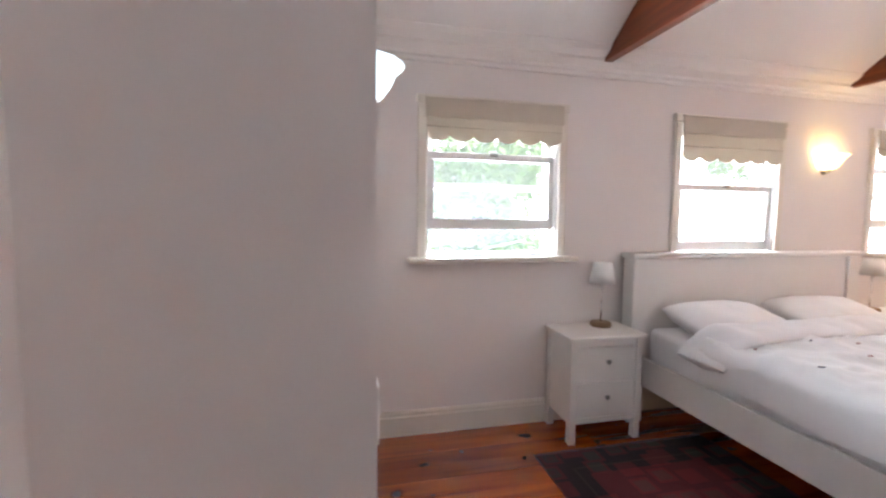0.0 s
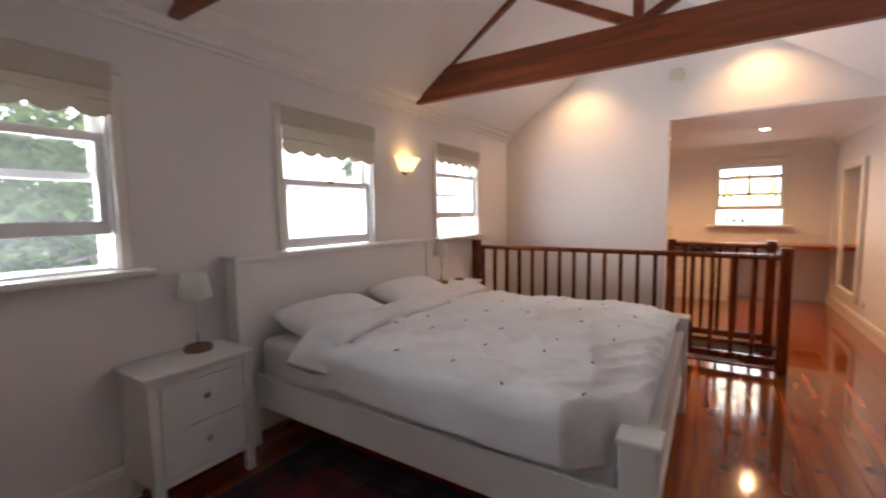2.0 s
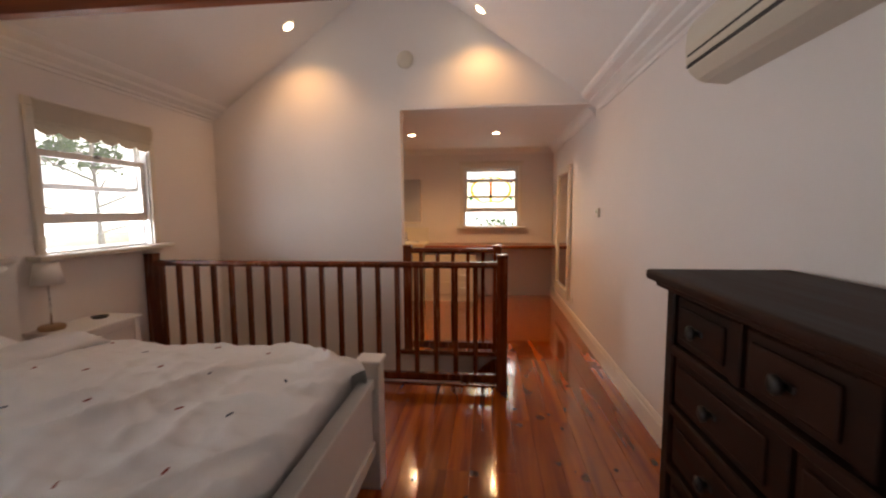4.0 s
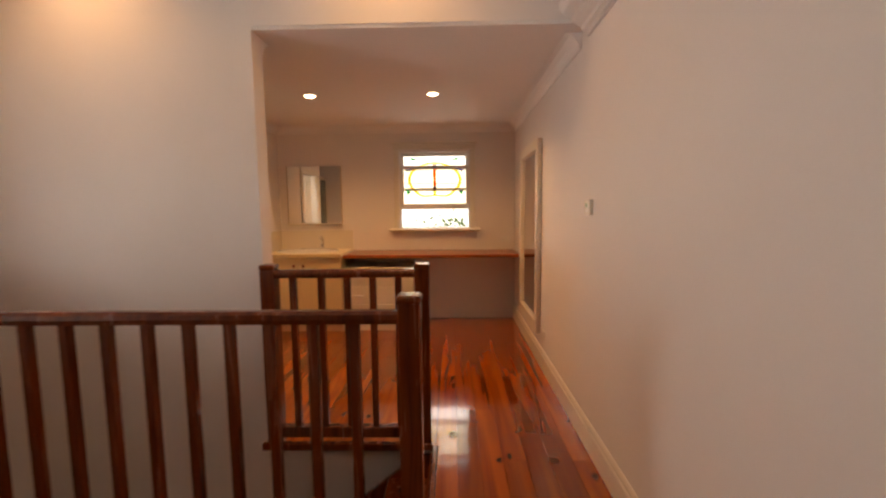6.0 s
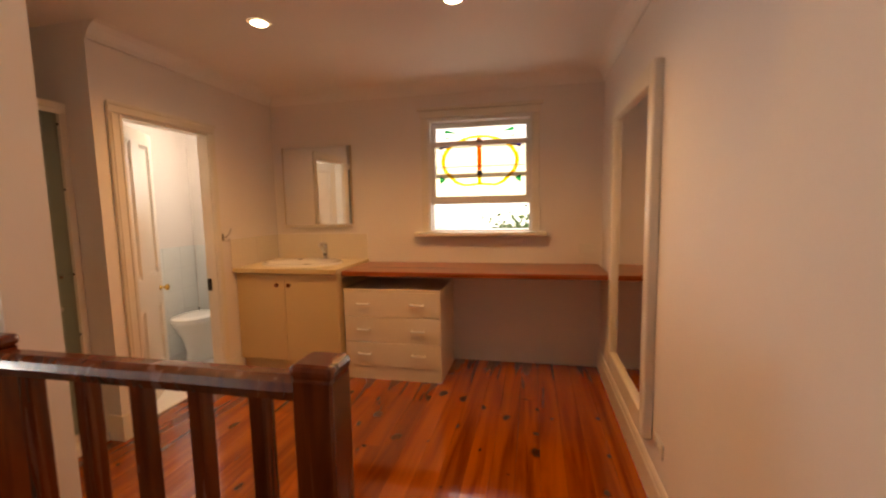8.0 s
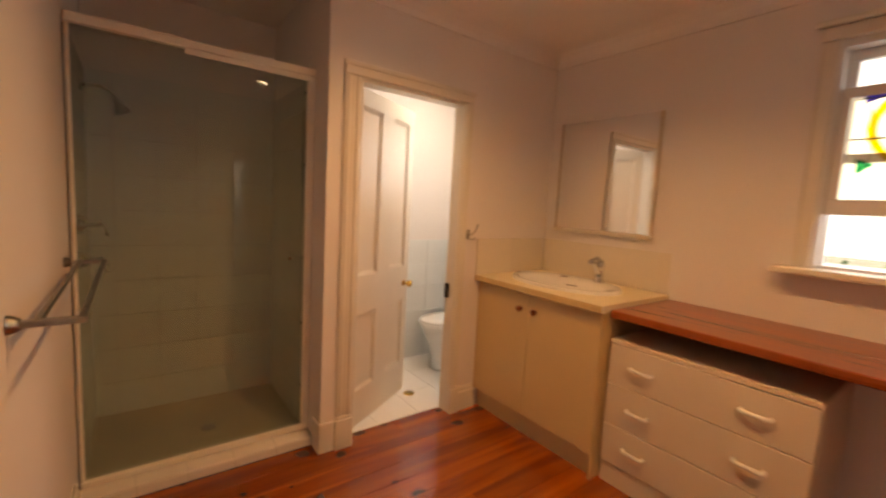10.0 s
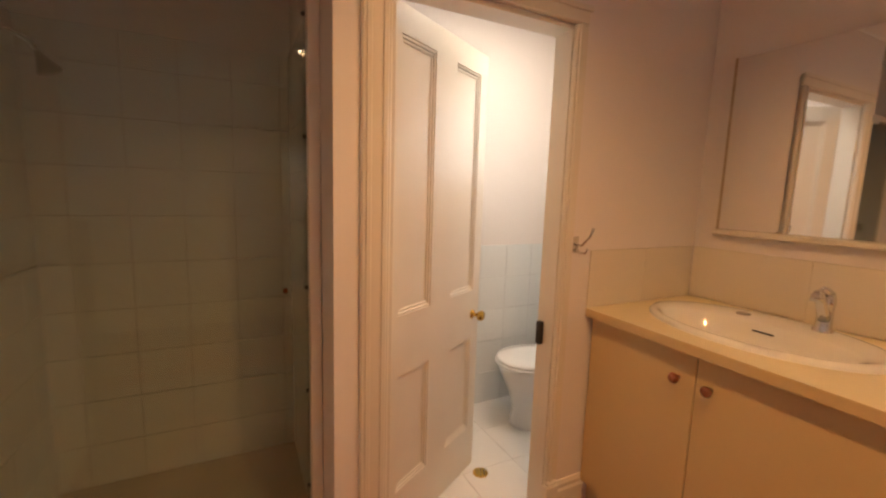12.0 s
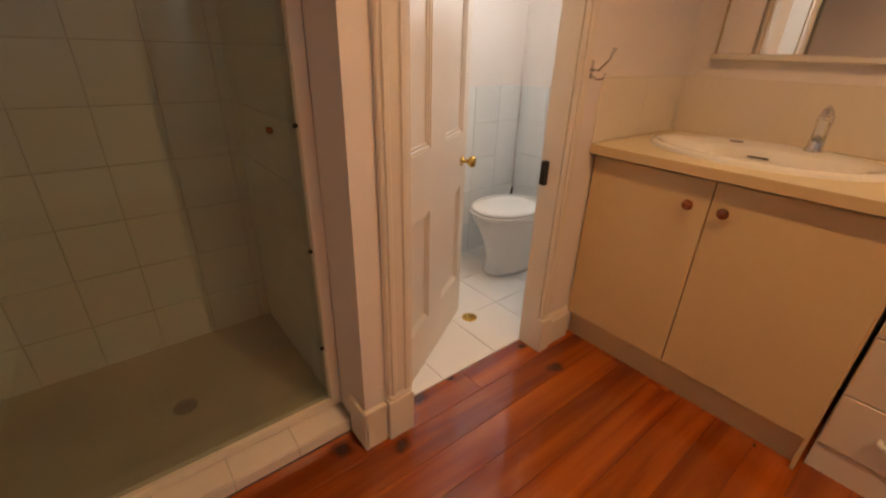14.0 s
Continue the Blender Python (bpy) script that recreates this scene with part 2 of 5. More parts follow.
STAIN = wood("red_stained_timber", (0.075, 0.013, 0.0035), (0.18, 0.035, 0.008), 0.25, 2, 22, coat=0.3, spread=0.15)
BEAM = wood("stained_truss_timber", (0.11, 0.022, 0.006), (0.24, 0.055, 0.014), 0.42, 1, 12, 0.4, spread=0.15)
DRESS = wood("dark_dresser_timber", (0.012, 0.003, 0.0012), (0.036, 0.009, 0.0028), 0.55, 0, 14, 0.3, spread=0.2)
DRESS.node_tree.nodes["Principled BSDF"].inputs["Specular IOR Level"].default_value = 0.22
DESK = wood("varnished_red_bench_top", (0.20, 0.043, 0.011), (0.36, 0.092, 0.022), 0.28, 1, 12, 0.2, coat=0.3, spread=0.1)
CORK = wood("turned_wood", (0.24, 0.13, 0.06), (0.42, 0.26, 0.13), 0.5, 0, 25)
GAPSHADE = wood("brown_gap_shade", (0.50, 0.38, 0.24), (0.66, 0.54, 0.38), 0.6, 0, 30)
KNOBW = wood("red_turned_knob", (0.16, 0.04, 0.015), (0.27, 0.08, 0.03), 0.25, 0, 30, coat=0.4)
WHITE = mat("white_furniture_paint", (0.78, 0.76, 0.73), 0.4, var=0.02, scale=6, fine=60, bump=0.008)
COTTON = mat("white_cotton", (0.80, 0.79, 0.79), 0.9, var=0.02, scale=5, fine=260, bump=0.05, sheen=0.15)
SHEET = mat("white_sheet", (0.80, 0.79, 0.80), 0.9, var=0.02, scale=7, fine=300, bump=0.04, sheen=0.1)
BLIND = mat("beige_blind_cloth", (0.62, 0.56, 0.47), 0.9, var=0.04, scale=6, fine=220, bump=0.05)
CREAM = mat("cream_laminate", (0.65, 0.49, 0.27), 0.35, var=0.02, scale=3, fine=80, bump=0.005)
VTOP = mat("pale_yellow_bench_laminate", (0.76, 0.67, 0.46), 0.3, var=0.02, scale=5, fine=90, bump=0.005)
LAM = mat("white_laminate", (0.70, 0.62, 0.52), 0.35, var=0.02, scale=4, fine=80, bump=0.005)
HOBT = mat("cream_hob_tile", (0.74, 0.69, 0.64), 0.25, var=0.03, scale=4, fine=30, bump=0.005)
SPLASH = mat("cream_glazed_tile", (0.76, 0.70, 0.60), 0.2, var=0.02, scale=3, fine=30, bump=0.004)
TILE = mat("glazed_white_tile", (0.78, 0.81, 0.81), 0.15, var=0.04, scale=2.5, fine=20, bump=0.006)
SHTILE = mat("shower_tile", (0.72, 0.76, 0.74), 0.2, var=0.06, scale=3, fine=24, bump=0.008)
SHBASE = mat("stained_shower_base", (0.42, 0.39, 0.30), 0.35, var=0.16, scale=3.5, fine=30, bump=0.01)
GROUT = mat("grout", (0.42, 0.42, 0.38), 0.9, var=0.1, scale=8)
LIGHTG = mat("pale_grout", (0.72, 0.73, 0.72), 0.9, var=0.08, scale=8)
FTILE = mat("white_floor_tile", (0.78, 0.78, 0.77), 0.25, var=0.03, scale=3, fine=30, bump=0.006)
CERAM = mat("white_ceramic", (0.82, 0.82, 0.80), 0.08, var=0.01, scale=3, bump=0)
CHROME = mat("chrome", (0.75, 0.75, 0.76), 0.12, metal=1.0, var=0.02, bump=0)
DULL = mat("dull_metal", (0.30, 0.29, 0.28), 0.3, metal=1.0, var=0.1, scale=20, bump=0)
BRASS = mat("polished_brass", (0.72, 0.46, 0.12), 0.15, metal=1.0, var=0.05, bump=0)
IRON = mat("black_iron", (0.015, 0.014, 0.013), 0.45, var=0.2, scale=20)
PLAST = mat("cream_plastic", (0.66, 0.60, 0.50), 0.4, var=0.02, scale=3, bump=0.004)
GREY = mat("dark_slot", (0.03, 0.027, 0.025), 0.6)
LCD = mat("green_display", (0.30, 0.36, 0.18), 0.2, var=0.02, bump=0)
RUBBER = mat("black_rubber", (0.02, 0.02, 0.02), 0.7)
SHADE = mat("frosted_shade", (0.88, 0.87, 0.85), 0.6, var=0.01, scale=10, bump=0)


def thin(m, fac, color):
    """Lets light through a thin sheet of the material."""
    n, l = m.node_tree.nodes, m.node_tree.links
    tr, mx = n.new("ShaderNodeBsdfTranslucent"), n.new("ShaderNodeMixShader")
    tr.inputs["Color"].default_value = (*color, 1)
    mx.inputs["Fac"].default_value = fac
    l.new(n["Principled BSDF"].outputs[0], mx.inputs[1])
    l.new(tr.outputs[0], mx.inputs[2])
    l.new(mx.outputs[0], n["Material Output"].inputs["Surface"])


thin(SHADE, 0.15, (0.9, 0.9, 0.88))
thin(BLIND, 0.14, (0.72, 0.65, 0.52))
OPAL = mat("opal_glass", (0.82, 0.86, 0.89), 0.2, var=0.01, bump=0)
thin(OPAL, 0.5, (0.85, 0.93, 0.95))
OPALLIT = glow("lit_opal_glass", (1.0, 0.72, 0.30), 2.0)
OPALCOOL = glow("cool_opal_glass", (0.78, 0.96, 1.0), 0.55)
LAMPFACE = glow("lamp_face", (1.0, 0.80, 0.52), 30.0)
MIRROR = mat("mirror_silver", (0.86, 0.86, 0.85), 0.0, metal=1.0, var=0.0, bump=0)
MIRROR.node_tree.nodes["Map Range"].inputs["To Max"].default_value = 0.015
PANE = glass("window_pane", haze=0.0)
VEIL = glass("glare_veil", mix=0.0, haze=0.02)
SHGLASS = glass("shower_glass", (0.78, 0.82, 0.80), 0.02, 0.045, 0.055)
BARK = mat("pale_bark", (0.42, 0.38, 0.33), 0.9, var=0.3, scale=6, bump=0.2)
LEAF = leafy("leaves")
GRASS = mat("dry_lawn", (0.32, 0.31, 0.22), 0.9, var=0.3, scale=0.6, fine=30, bump=0.1)
LEAD = mat("lead_came", (0.05, 0.05, 0.05), 0.5)
TUFTR = mat("red_thread", (0.30, 0.06, 0.05), 0.9)
TUFTB = mat("blue_thread", (0.10, 0.11, 0.16), 0.9)
YELG = glass("yellow_glass", (0.95, 0.76, 0.12), 0.05)
AMBG = glass("amber_glass", (0.75, 0.30, 0.02), 0.05)
GRNG = glass("green_glass", (0.05, 0.55, 0.30), 0.05)
PURG = glass("violet_glass", (0.20, 0.16, 0.55), 0.05)
PALEG = glass("pale_amber_glass", (0.98, 0.95, 0.85), 0.05)

# ---------- mesh helpers ----------


def bm_new():
    return bmesh.new()


def box(bm, x0, y0, z0, x1, y1, z1, bevel=0.0, seg=1, m=None):
    r = bmesh.ops.create_cube(bm, size=1.0)
    vs = r["verts"]
    bmesh.ops.scale(bm, vec=(x1 - x0, y1 - y0, z1 - z0), verts=vs)
    bmesh.ops.translate(bm, vec=((x0 + x1) / 2, (y0 + y1) / 2, (z0 + z1) / 2), verts=vs)
    if m is not None:
        bmesh.ops.transform(bm, matrix=m, verts=vs)
    if bevel:
        es = list({e for v in vs for e in v.link_edges})
        bmesh.ops.bevel(bm, geom=es, offset=bevel, segments=seg, affect='EDGES', profile=0.5)
    return bm


def boxed(*a, **k):
    return box(bm_new(), *a, **k)


def lathe(bm, prof, n=20, m=None):
    """Turns a profile of (radius, height) about z."""
    rings = []
    for r, z in prof:
        rings.append([bm.verts.new((r * math.cos(2 * math.pi * i / n), r * math.sin(2 * math.pi * i / n), z)) for i in range(n)] if r > 1e-5 else [bm.verts.new((0, 0, z))])
    for a, b in zip(rings, rings[1:]):
        for i in range(n):
            j = (i + 1) % n
            if len(a) == 1 and len(b) == 1:
                continue
            if len(a) == 1:
                bm.faces.new((a[0], b[i], b[j]))
            elif len(b) == 1:
                bm.faces.new((a[i], a[j], b[0]))
            else:
                bm.faces.new((a[i], a[j], b[j], b[i]))
    for ring, flip in ((rings[0], True), (rings[-1], False)):
        if len(ring) > 1:
            bm.faces.new(ring[::-1] if flip else ring)
    vs = [v for ring in rings for v in ring]
    if m is not None:
        bmesh.ops.transform(bm, matrix=m, verts=vs)
    for v in vs:
        for f in v.link_faces:
            f.smooth = True
    return bm


def tube(bm, pts, r, n=10):
    """A round bar through points."""
    rings = []
    pts = [Vector(p) for p in pts]
    for i, p in enumerate(pts):
        d = (pts[min(i + 1, len(pts) - 1)] - pts[max(i - 1, 0)]).normalized()
        q = d.to_track_quat('Z', 'Y')
        rr = r[i] if isinstance(r, (list, tuple)) else r
        rings.append([bm.verts.new(p + q @ Vector((rr * math.cos(2 * math.pi * k / n), rr * math.sin(2 * math.pi * k / n), 0))) for k in range(n)])
    for a, b in zip(rings, rings[1:]):
        for i in range(n):
            f = bm.faces.new((a[i], a[(i + 1) % n], b[(i + 1) % n], b[i]))
            f.smooth = True
    bm.faces.new(rings[0][::-1])
    bm.faces.new(rings[-1])
    return bm


def extrude(bm, prof, p0, p1, up=(0, 0, 1)):
    """Sweeps a closed profile of (out, up) from p0 to p1; out is to the left of the way."""
    p0, p1, up = Vector(p0), Vector(p1), Vector(up)
    out = up.cross((p1 - p0).normalized())
    a = [bm.verts.new(p0 + out * u + up * v) for u, v in prof]
    b = [bm.verts.new(p1 + out * u + up * v) for u, v in prof]
    n = len(prof)
    for i in range(n):
        bm.faces.new((a[i], a[(i + 1) % n], b[(i + 1) % n], b[i]))
    bm.faces.new(a[::-1])
    bm.faces.new(b)
    bmesh.ops.recalc_face_normals(bm, faces=bm.faces[:])
    return bm


def plate(bm, poly, axis, d0, d1):
    """A flat polygon given in two coordinates, made thick along an axis from d0 to d1."""
    def at(u, v, d):
        return {"x": (d, u, v), "y": (u, d, v), "z": (u, v, d)}[axis]
    a = [bm.verts.new(at(u, v, d0)) for u, v in poly]
    b = [bm.verts.new(at(u, v, d1)) for u, v in poly]
    n = len(poly)
    fs = [bm.faces.new(a), bm.faces.new(b[::-1])]
    for i in range(n):
        fs.append(bm.faces.new((a[i], b[i], b[(i + 1) % n], a[(i + 1) % n])))
    bmesh.ops.recalc_face_normals(bm, faces=fs)
    return bm


def walled(bm, axis, d0, d1, u0, u1, v0, v1, holes=()):
    """A wall slab with rectangular holes (u0, u1, v0, v1); only outer faces are made."""
    us = sorted({u0, u1, *(h[0] for h in holes), *(h[1] for h in holes)})
    vs = sorted({v0, v1, *(h[2] for h in holes), *(h[3] for h in holes)})
    us, vs = [u for u in us if u0 <= u <= u1], [v for v in vs if v0 <= v <= v1]

    def solid(i, j):
        if i < 0 or j < 0 or i >= len(us) - 1 or j >= len(vs) - 1:
            return False
        u, v = (us[i] + us[i + 1]) / 2, (vs[j] + vs[j + 1]) / 2
        return not any(h[0] < u < h[1] and h[2] < v < h[3] for h in holes)
    memo = {}

    def vert(i, j, d):
        k = (i, j, d)
        if k not in memo:
            u, v = us[i], vs[j]
            memo[k] = bm.verts.new({"x": (d, u, v), "y": (u, d, v), "z": (u, v, d)}[axis])
        return memo[k]
    for i in range(len(us) - 1):
        for j in range(len(vs) - 1):
            if not solid(i, j):
                continue
            c = [(i, j), (i + 1, j), (i + 1, j + 1), (i, j + 1)]
            bm.faces.new([vert(*q, d0) for q in c])
            bm.faces.new([vert(*q, d1) for q in c][::-1])
            for (a, b), (di, dj) in zip(zip(c, c[1:] + c[:1]), ((0, -1), (1, 0), (0, 1), (-1, 0))):
                if not solid(i + di, j + dj):
                    bm.faces.new((vert(*a, d0), vert(*b, d0), vert(*b, d1), vert(*a, d1)))
    bmesh.ops.recalc_face_normals(bm, faces=bm.faces[:])
    return bm


def part(name, bm, material, parent=None, label="", smooth=False):
    me = bpy.data.meshes.new(name)
    if smooth:
        for f in bm.faces:
            f.smooth = True
    bm.to_mesh(me)
    bm.free()
    me.materials.append(material)
    ob = new(name, me)
    if parent is not None:
        ob.parent = parent
    if label:
        ob["label"] = label
    return ob


def share(name, me, parent, loc, rot=None):
    ob = new(name, me)
    ob.parent = parent
    ob.location = loc
    if rot is not None:
        ob.rotation_euler = rot
    return ob


def thing(name, at, label, category, group="", rz=0):
    ob = new(name)
    ob.empty_display_size = 0.1
    ob.matrix_basis = pose(*at, 0, 0, rz)
    return tagged(ob, label, category, group)


def struct(name, bm, material, label="", category=""):
    return tagged(part(name, bm, material), label, category, "", "structure")


def holder(name, label="", category=""):
    ob = new(name)
    return tagged(ob, label, category, "", "structure")

# ---------- large structure ----------
X0, XW, XG, XB, XE = -0.47, 0.037, 6.11, 6.25, 8.96
YS, YN, YD = -1.03, 2.985, 2.00
YC = 1.045
PITCH, TIP_N, TIP_S, TIP_Z = 0.71, 2.905, -0.985, 2.492
RIDGE_Y = (TIP_N + TIP_S) / 2
RIDGE_Z = TIP_Z + PITCH * (TIP_N - RIDGE_Y)
WINS = [(0.42, 1.455), (2.315, 3.335), (4.225, 5.255)]
SILL, HEAD = 1.18, 2.145

struct("wall_north", walled(bm_new(), "y", YN, YN + 0.22, X0 - 0.2, XE + 0.2, -2.6, 2.62,
       [(a + 0.06, b - 0.06, SILL, HEAD) for a, b in WINS]), PAINT, "white painted plaster wall with three sash windows", "wall")
struct("wall_south", walled(bm_new(), "y", YS - 0.2, YS, X0 - 0.2, XE + 0.2, -0.3, 2.62), PAINT, "long white painted plaster wall", "wall")
# the second hole is unseen, made to admit the toilet's fill light
struct("wall_east", walled(bm_new(), "x", XE, XE + 0.2, YS - 0.2, YN + 0.2, -0.3, 2.7,
       [(-0.46, 0.45, SILL, HEAD + 0.035), (2.13, 2.60, 1.45, 2.05)]), PAINT, "painted end wall with a leadlight window", "wall")
struct("wall_west", boxed(X0 - 0.2, YC, -0.1, XW, YN, 4.1), PAINT, "white painted wall beside the bedroom entry", "wall")
struct("wall_entry", walled(bm_new(), "x", X0 - 0.12, X0, YS - 0.2, YC, -0.1, 4.1, [(-0.75, 0.75, -0.02, 2.05)]), PAINT, "plain painted wall with an added, unseen opening", "wall")
# unseen dark-coloured box added behind the opening, to soak up bounced light
trap = bm_new()
box(trap, X0 - 1.9, -1.3, -0.12, X0 - 0.12, 1.3, -0.02)
box(trap, X0 - 1.9, -1.3, 2.3, X0 - 0.12, 1.3, 2.4)
box(trap, X0 - 2.0, -1.3, -0.02, X0 - 1.9, 1.3, 2.3)
box(trap, X0 - 1.9, -1.4, -0.02, X0 - 0.12, -1.3, 2.3)
box(trap, X0 - 1.9, 1.3, -0.02, X0 - 0.12, 1.4, 2.3)
struct("wall_hall", trap, DRESS, "unseen dark box added behind the entry to cut bounced light", "wall")
struct("wall_gable", walled(bm_new(), "x", XG, XB, YS - 0.05, YN, -2.6, 4.1,
       [(YS - 0.05, 0.94, -0.02, BATH_Z + 0.02)]), PAINT, "white gable wall with a wide opening to the bathroom", "wall")
# wall between bathroom and toilet, with the door opening
struct("wall_toilet", walled(bm_new(), "y", YD, 2.09, 7.25, XE, 0, BATH_Z + 0.1, [(7.42, 8.14, -1, 2.0)]), PAINT, "painted wall with the toilet doorway", "wall")
struct("wall_shower", boxed(7.25, 2.09, 0, 7.35, YN, BATH_Z + 0.1), PAINT, "wall between the shower and the toilet", "wall")

bm = bm_new()
for ys, s in ((TIP_N, 1), (TIP_S, -1)):
    ye = ys + s * 0.14
    ze = TIP_Z - PITCH * 0.14
    plate(bm, [(ye, ze), (RIDGE_Y, RIDGE_Z), (RIDGE_Y, RIDGE_Z + 0.1), (ye, ze + 0.1)], "x", X0 - 0.1, XG + 0.05)
struct("ceiling", bm, CEIL, "white sloping plaster ceiling meeting at a ridge", "ceiling")
struct("ceiling_bathroom", walled(bm_new(), "z", BATH_Z, BATH_Z + 0.12, XG + 0.006, XE, YS, YN), CEIL, "flat white plaster ceiling", "ceiling")

# stairwell
struct("stairwell_wall", boxed(5.00, -0.10, -2.6, 5.175, YN, -0.035), PAINT, "painted wall under the landing", "wall")
struct("stairwell_wall_front", boxed(5.175, -0.25, -2.6, XG, -0.10, -0.035), PAINT, "painted wall under the top step", "wall")
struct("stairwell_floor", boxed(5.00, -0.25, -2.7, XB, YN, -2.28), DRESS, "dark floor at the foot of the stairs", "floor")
struct("subfloor", walled(bm_new(), "z", -0.035, -0.0205, X0, XE, YS, YN, [(5.18, 5.985, -0.10, YN), (5.97, XB, 0.94, YN)]), GREY, "dark bed under the boards", "floor")
stair = thing("staircase", (5.58, 0, -2.28), "red-stained timber stairs going down between painted walls", "staircase")
for i in range(1, 11):
    y0 = -0.10 + 0.24 * (i - 1)
    part("tread", boxed(-0.39, y0, 2.28 - 0.19 * i - 0.03, 0.39, y0 + 0.27, 2.28 - 0.19 * i, 0.006), STAIN, stair)
    part("riser", boxed(-0.385, y0 - 0.001, 2.28 - 0.19 * i, 0.385, y0 + 0.015, 2.28 - 0.19 * (i - 1) - 0.032), STAIN, stair)
for xs in (-0.395, 0.365):
    part("stringer", plate(bm_new(), [(-0.10, 2.28 - 0.04), (-0.10, 2.28 - 0.36), (2.30, 2.28 - 2.2), (2.30, 2.28 - 1.88), (0.0, 2.28 - 0.06)], "x", xs, xs + 0.03), STAIN, stair)

# skirtings
SK = [(0, 0), (0.02, 0), (0.02, 0.125), (0.014, 0.135), (0.014, 0.15), (0.006, 0.165), (0, 0.165)]


def skirting(p0, p1):
    struct("baseboard", extrude(bm_new(), SK, p0, p1), TRIM, "cream painted moulded skirting board", "skirting")


skirting((5.05, YN, 0), (XW, YN, 0))
skirting((X0, YS, 0), (XE, YS, 0))
skirting((XW, YN, 0), (XW, YC, 0))
skirting((XW, YC, 0), (X0, YC, 0))
skirting((X0, YC, 0), (X0, 0.75, 0))
skirting((8.33, YD, 0), (8.184, YD, 0))
skirting((XB, 2.05, 0), (XB, 0.94, 0))
CO = [(0, 0), (0.016, 0), (0.02, 0.022), (0.043, 0.030), (0.048, 0.048), (0.098, 0.078), (0.104, 0.096), (0.155, 0.122), (0.175, 0.148), (0.175, 0.18), (0, 0.20)]


def cornice(p0, p1, prof=CO):
    struct("trim", extrude(bm_new(), prof, p0, p1), CEIL, "stepped white plaster cornice", "cornice")


cornice((XG, YN, 2.405), (XW, YN, 2.405))
cornice((X0, YS, 2.405), (XG, YS, 2.405))
CV = [(0, 0), (0.012, 0), (0.02, 0.03), (0.04, 0.06), (0.07, 0.085), (0.10, 0.095), (0.10, 0.12), (0, 0.12)]
cornice((XE, YS, BATH_Z - 0.095), (XE, YD, BATH_Z - 0.095), CV)
cornice((XB, YS, BATH_Z - 0.095), (XE, YS, BATH_Z - 0.095), CV)
cornice((XE, YD, BATH_Z - 0.095), (7.25, YD, BATH_Z - 0.095), CV)
cornice((XB, 2.19, BATH_Z - 0.095), (XB, 0.94, BATH_Z - 0.095), CV)
cornice((XE, YN, BATH_Z - 0.095), (7.35, YN, BATH_Z - 0.095), CV)

# ---------- roof trusses ----------


def truss(x):
    t = tagged(holder("roof_truss"), "exposed red-brown stained timber roof truss", "roof truss", "roof trusses")
    t["kind"] = ""
    t.location = (x, RIDGE_Y, TIP_Z)
    h = TIP_N - RIDGE_Y
    top = 0.27
    part("bottom_chord", plate(bm_new(), [(-h, -0.012), (h, -0.012), (h + 0.02, 0), (h - top / PITCH + 0.03, top), (-h + top / PITCH - 0.03, top), (-h - 0.02, 0)], "x", -0.03, 0.03), BEAM, t)
    for s in (1, -1):
        p = [(s * (h - 0.34), 0.235), (s * 0.02, h * PITCH - 0.125), (s * 0.02, h * PITCH - 0.008), (s * (h - 0.34), 0.34 * PITCH - 0.008)]
        part("rafter", plate(bm_new(), p, "x", -0.024, 0.024), BEAM, t)
        a, b = Vector((s * 0.03, top - 0.005)), Vector((s * 0.86, 0.72))
        d = (b - a).normalized()
        nn = Vector((-d.y, d.x)) * 0.034
        part("strut", plate(bm_new(), [tuple(a + nn), tuple(a - nn), tuple(b - nn), tuple(b + nn)], "x", -0.02, 0.02), BEAM, t)
    part("king_post", boxed(-0.026, -0.034, top - 0.02, 0.026, 0.034, h * PITCH - 0.02), BEAM, t)
    return t


truss(3.848)
truss(1.69)

# ---------- windows ----------


def sash(parent, w, z0, z1, y, pane_mat=PANE, bot=0.07, top=0.045, side=0.04, thick=0.035):
    """A sliding sash of width w about the middle, with its pane."""
    s = part("sash", boxed(-w / 2, y, z0, w / 2, y + thick, z0 + bot, 0.004), SASH, parent)
    for nm, q in (("top_rail", (-w / 2, z1 - top, w / 2, z1)), ("stile", (-w / 2, z0 + bot, -w / 2 + side, z1 - top)), ("stile", (w / 2 - side, z0 + bot, w / 2, z1 - top))):
        part(nm, boxed(q[0], y + 0.001, q[1], q[2], y + thick - 0.001, q[3], 0.003), SASH, s)
    if pane_mat is not None:
        g = part("pane", boxed(-w / 2 + side - 0.005, y + 0.014, z0 + bot - 0.005, w / 2 - side + 0.005, y + 0.018, z1 - top + 0.005), pane_mat, s)
        g.visible_shadow = False
    return s


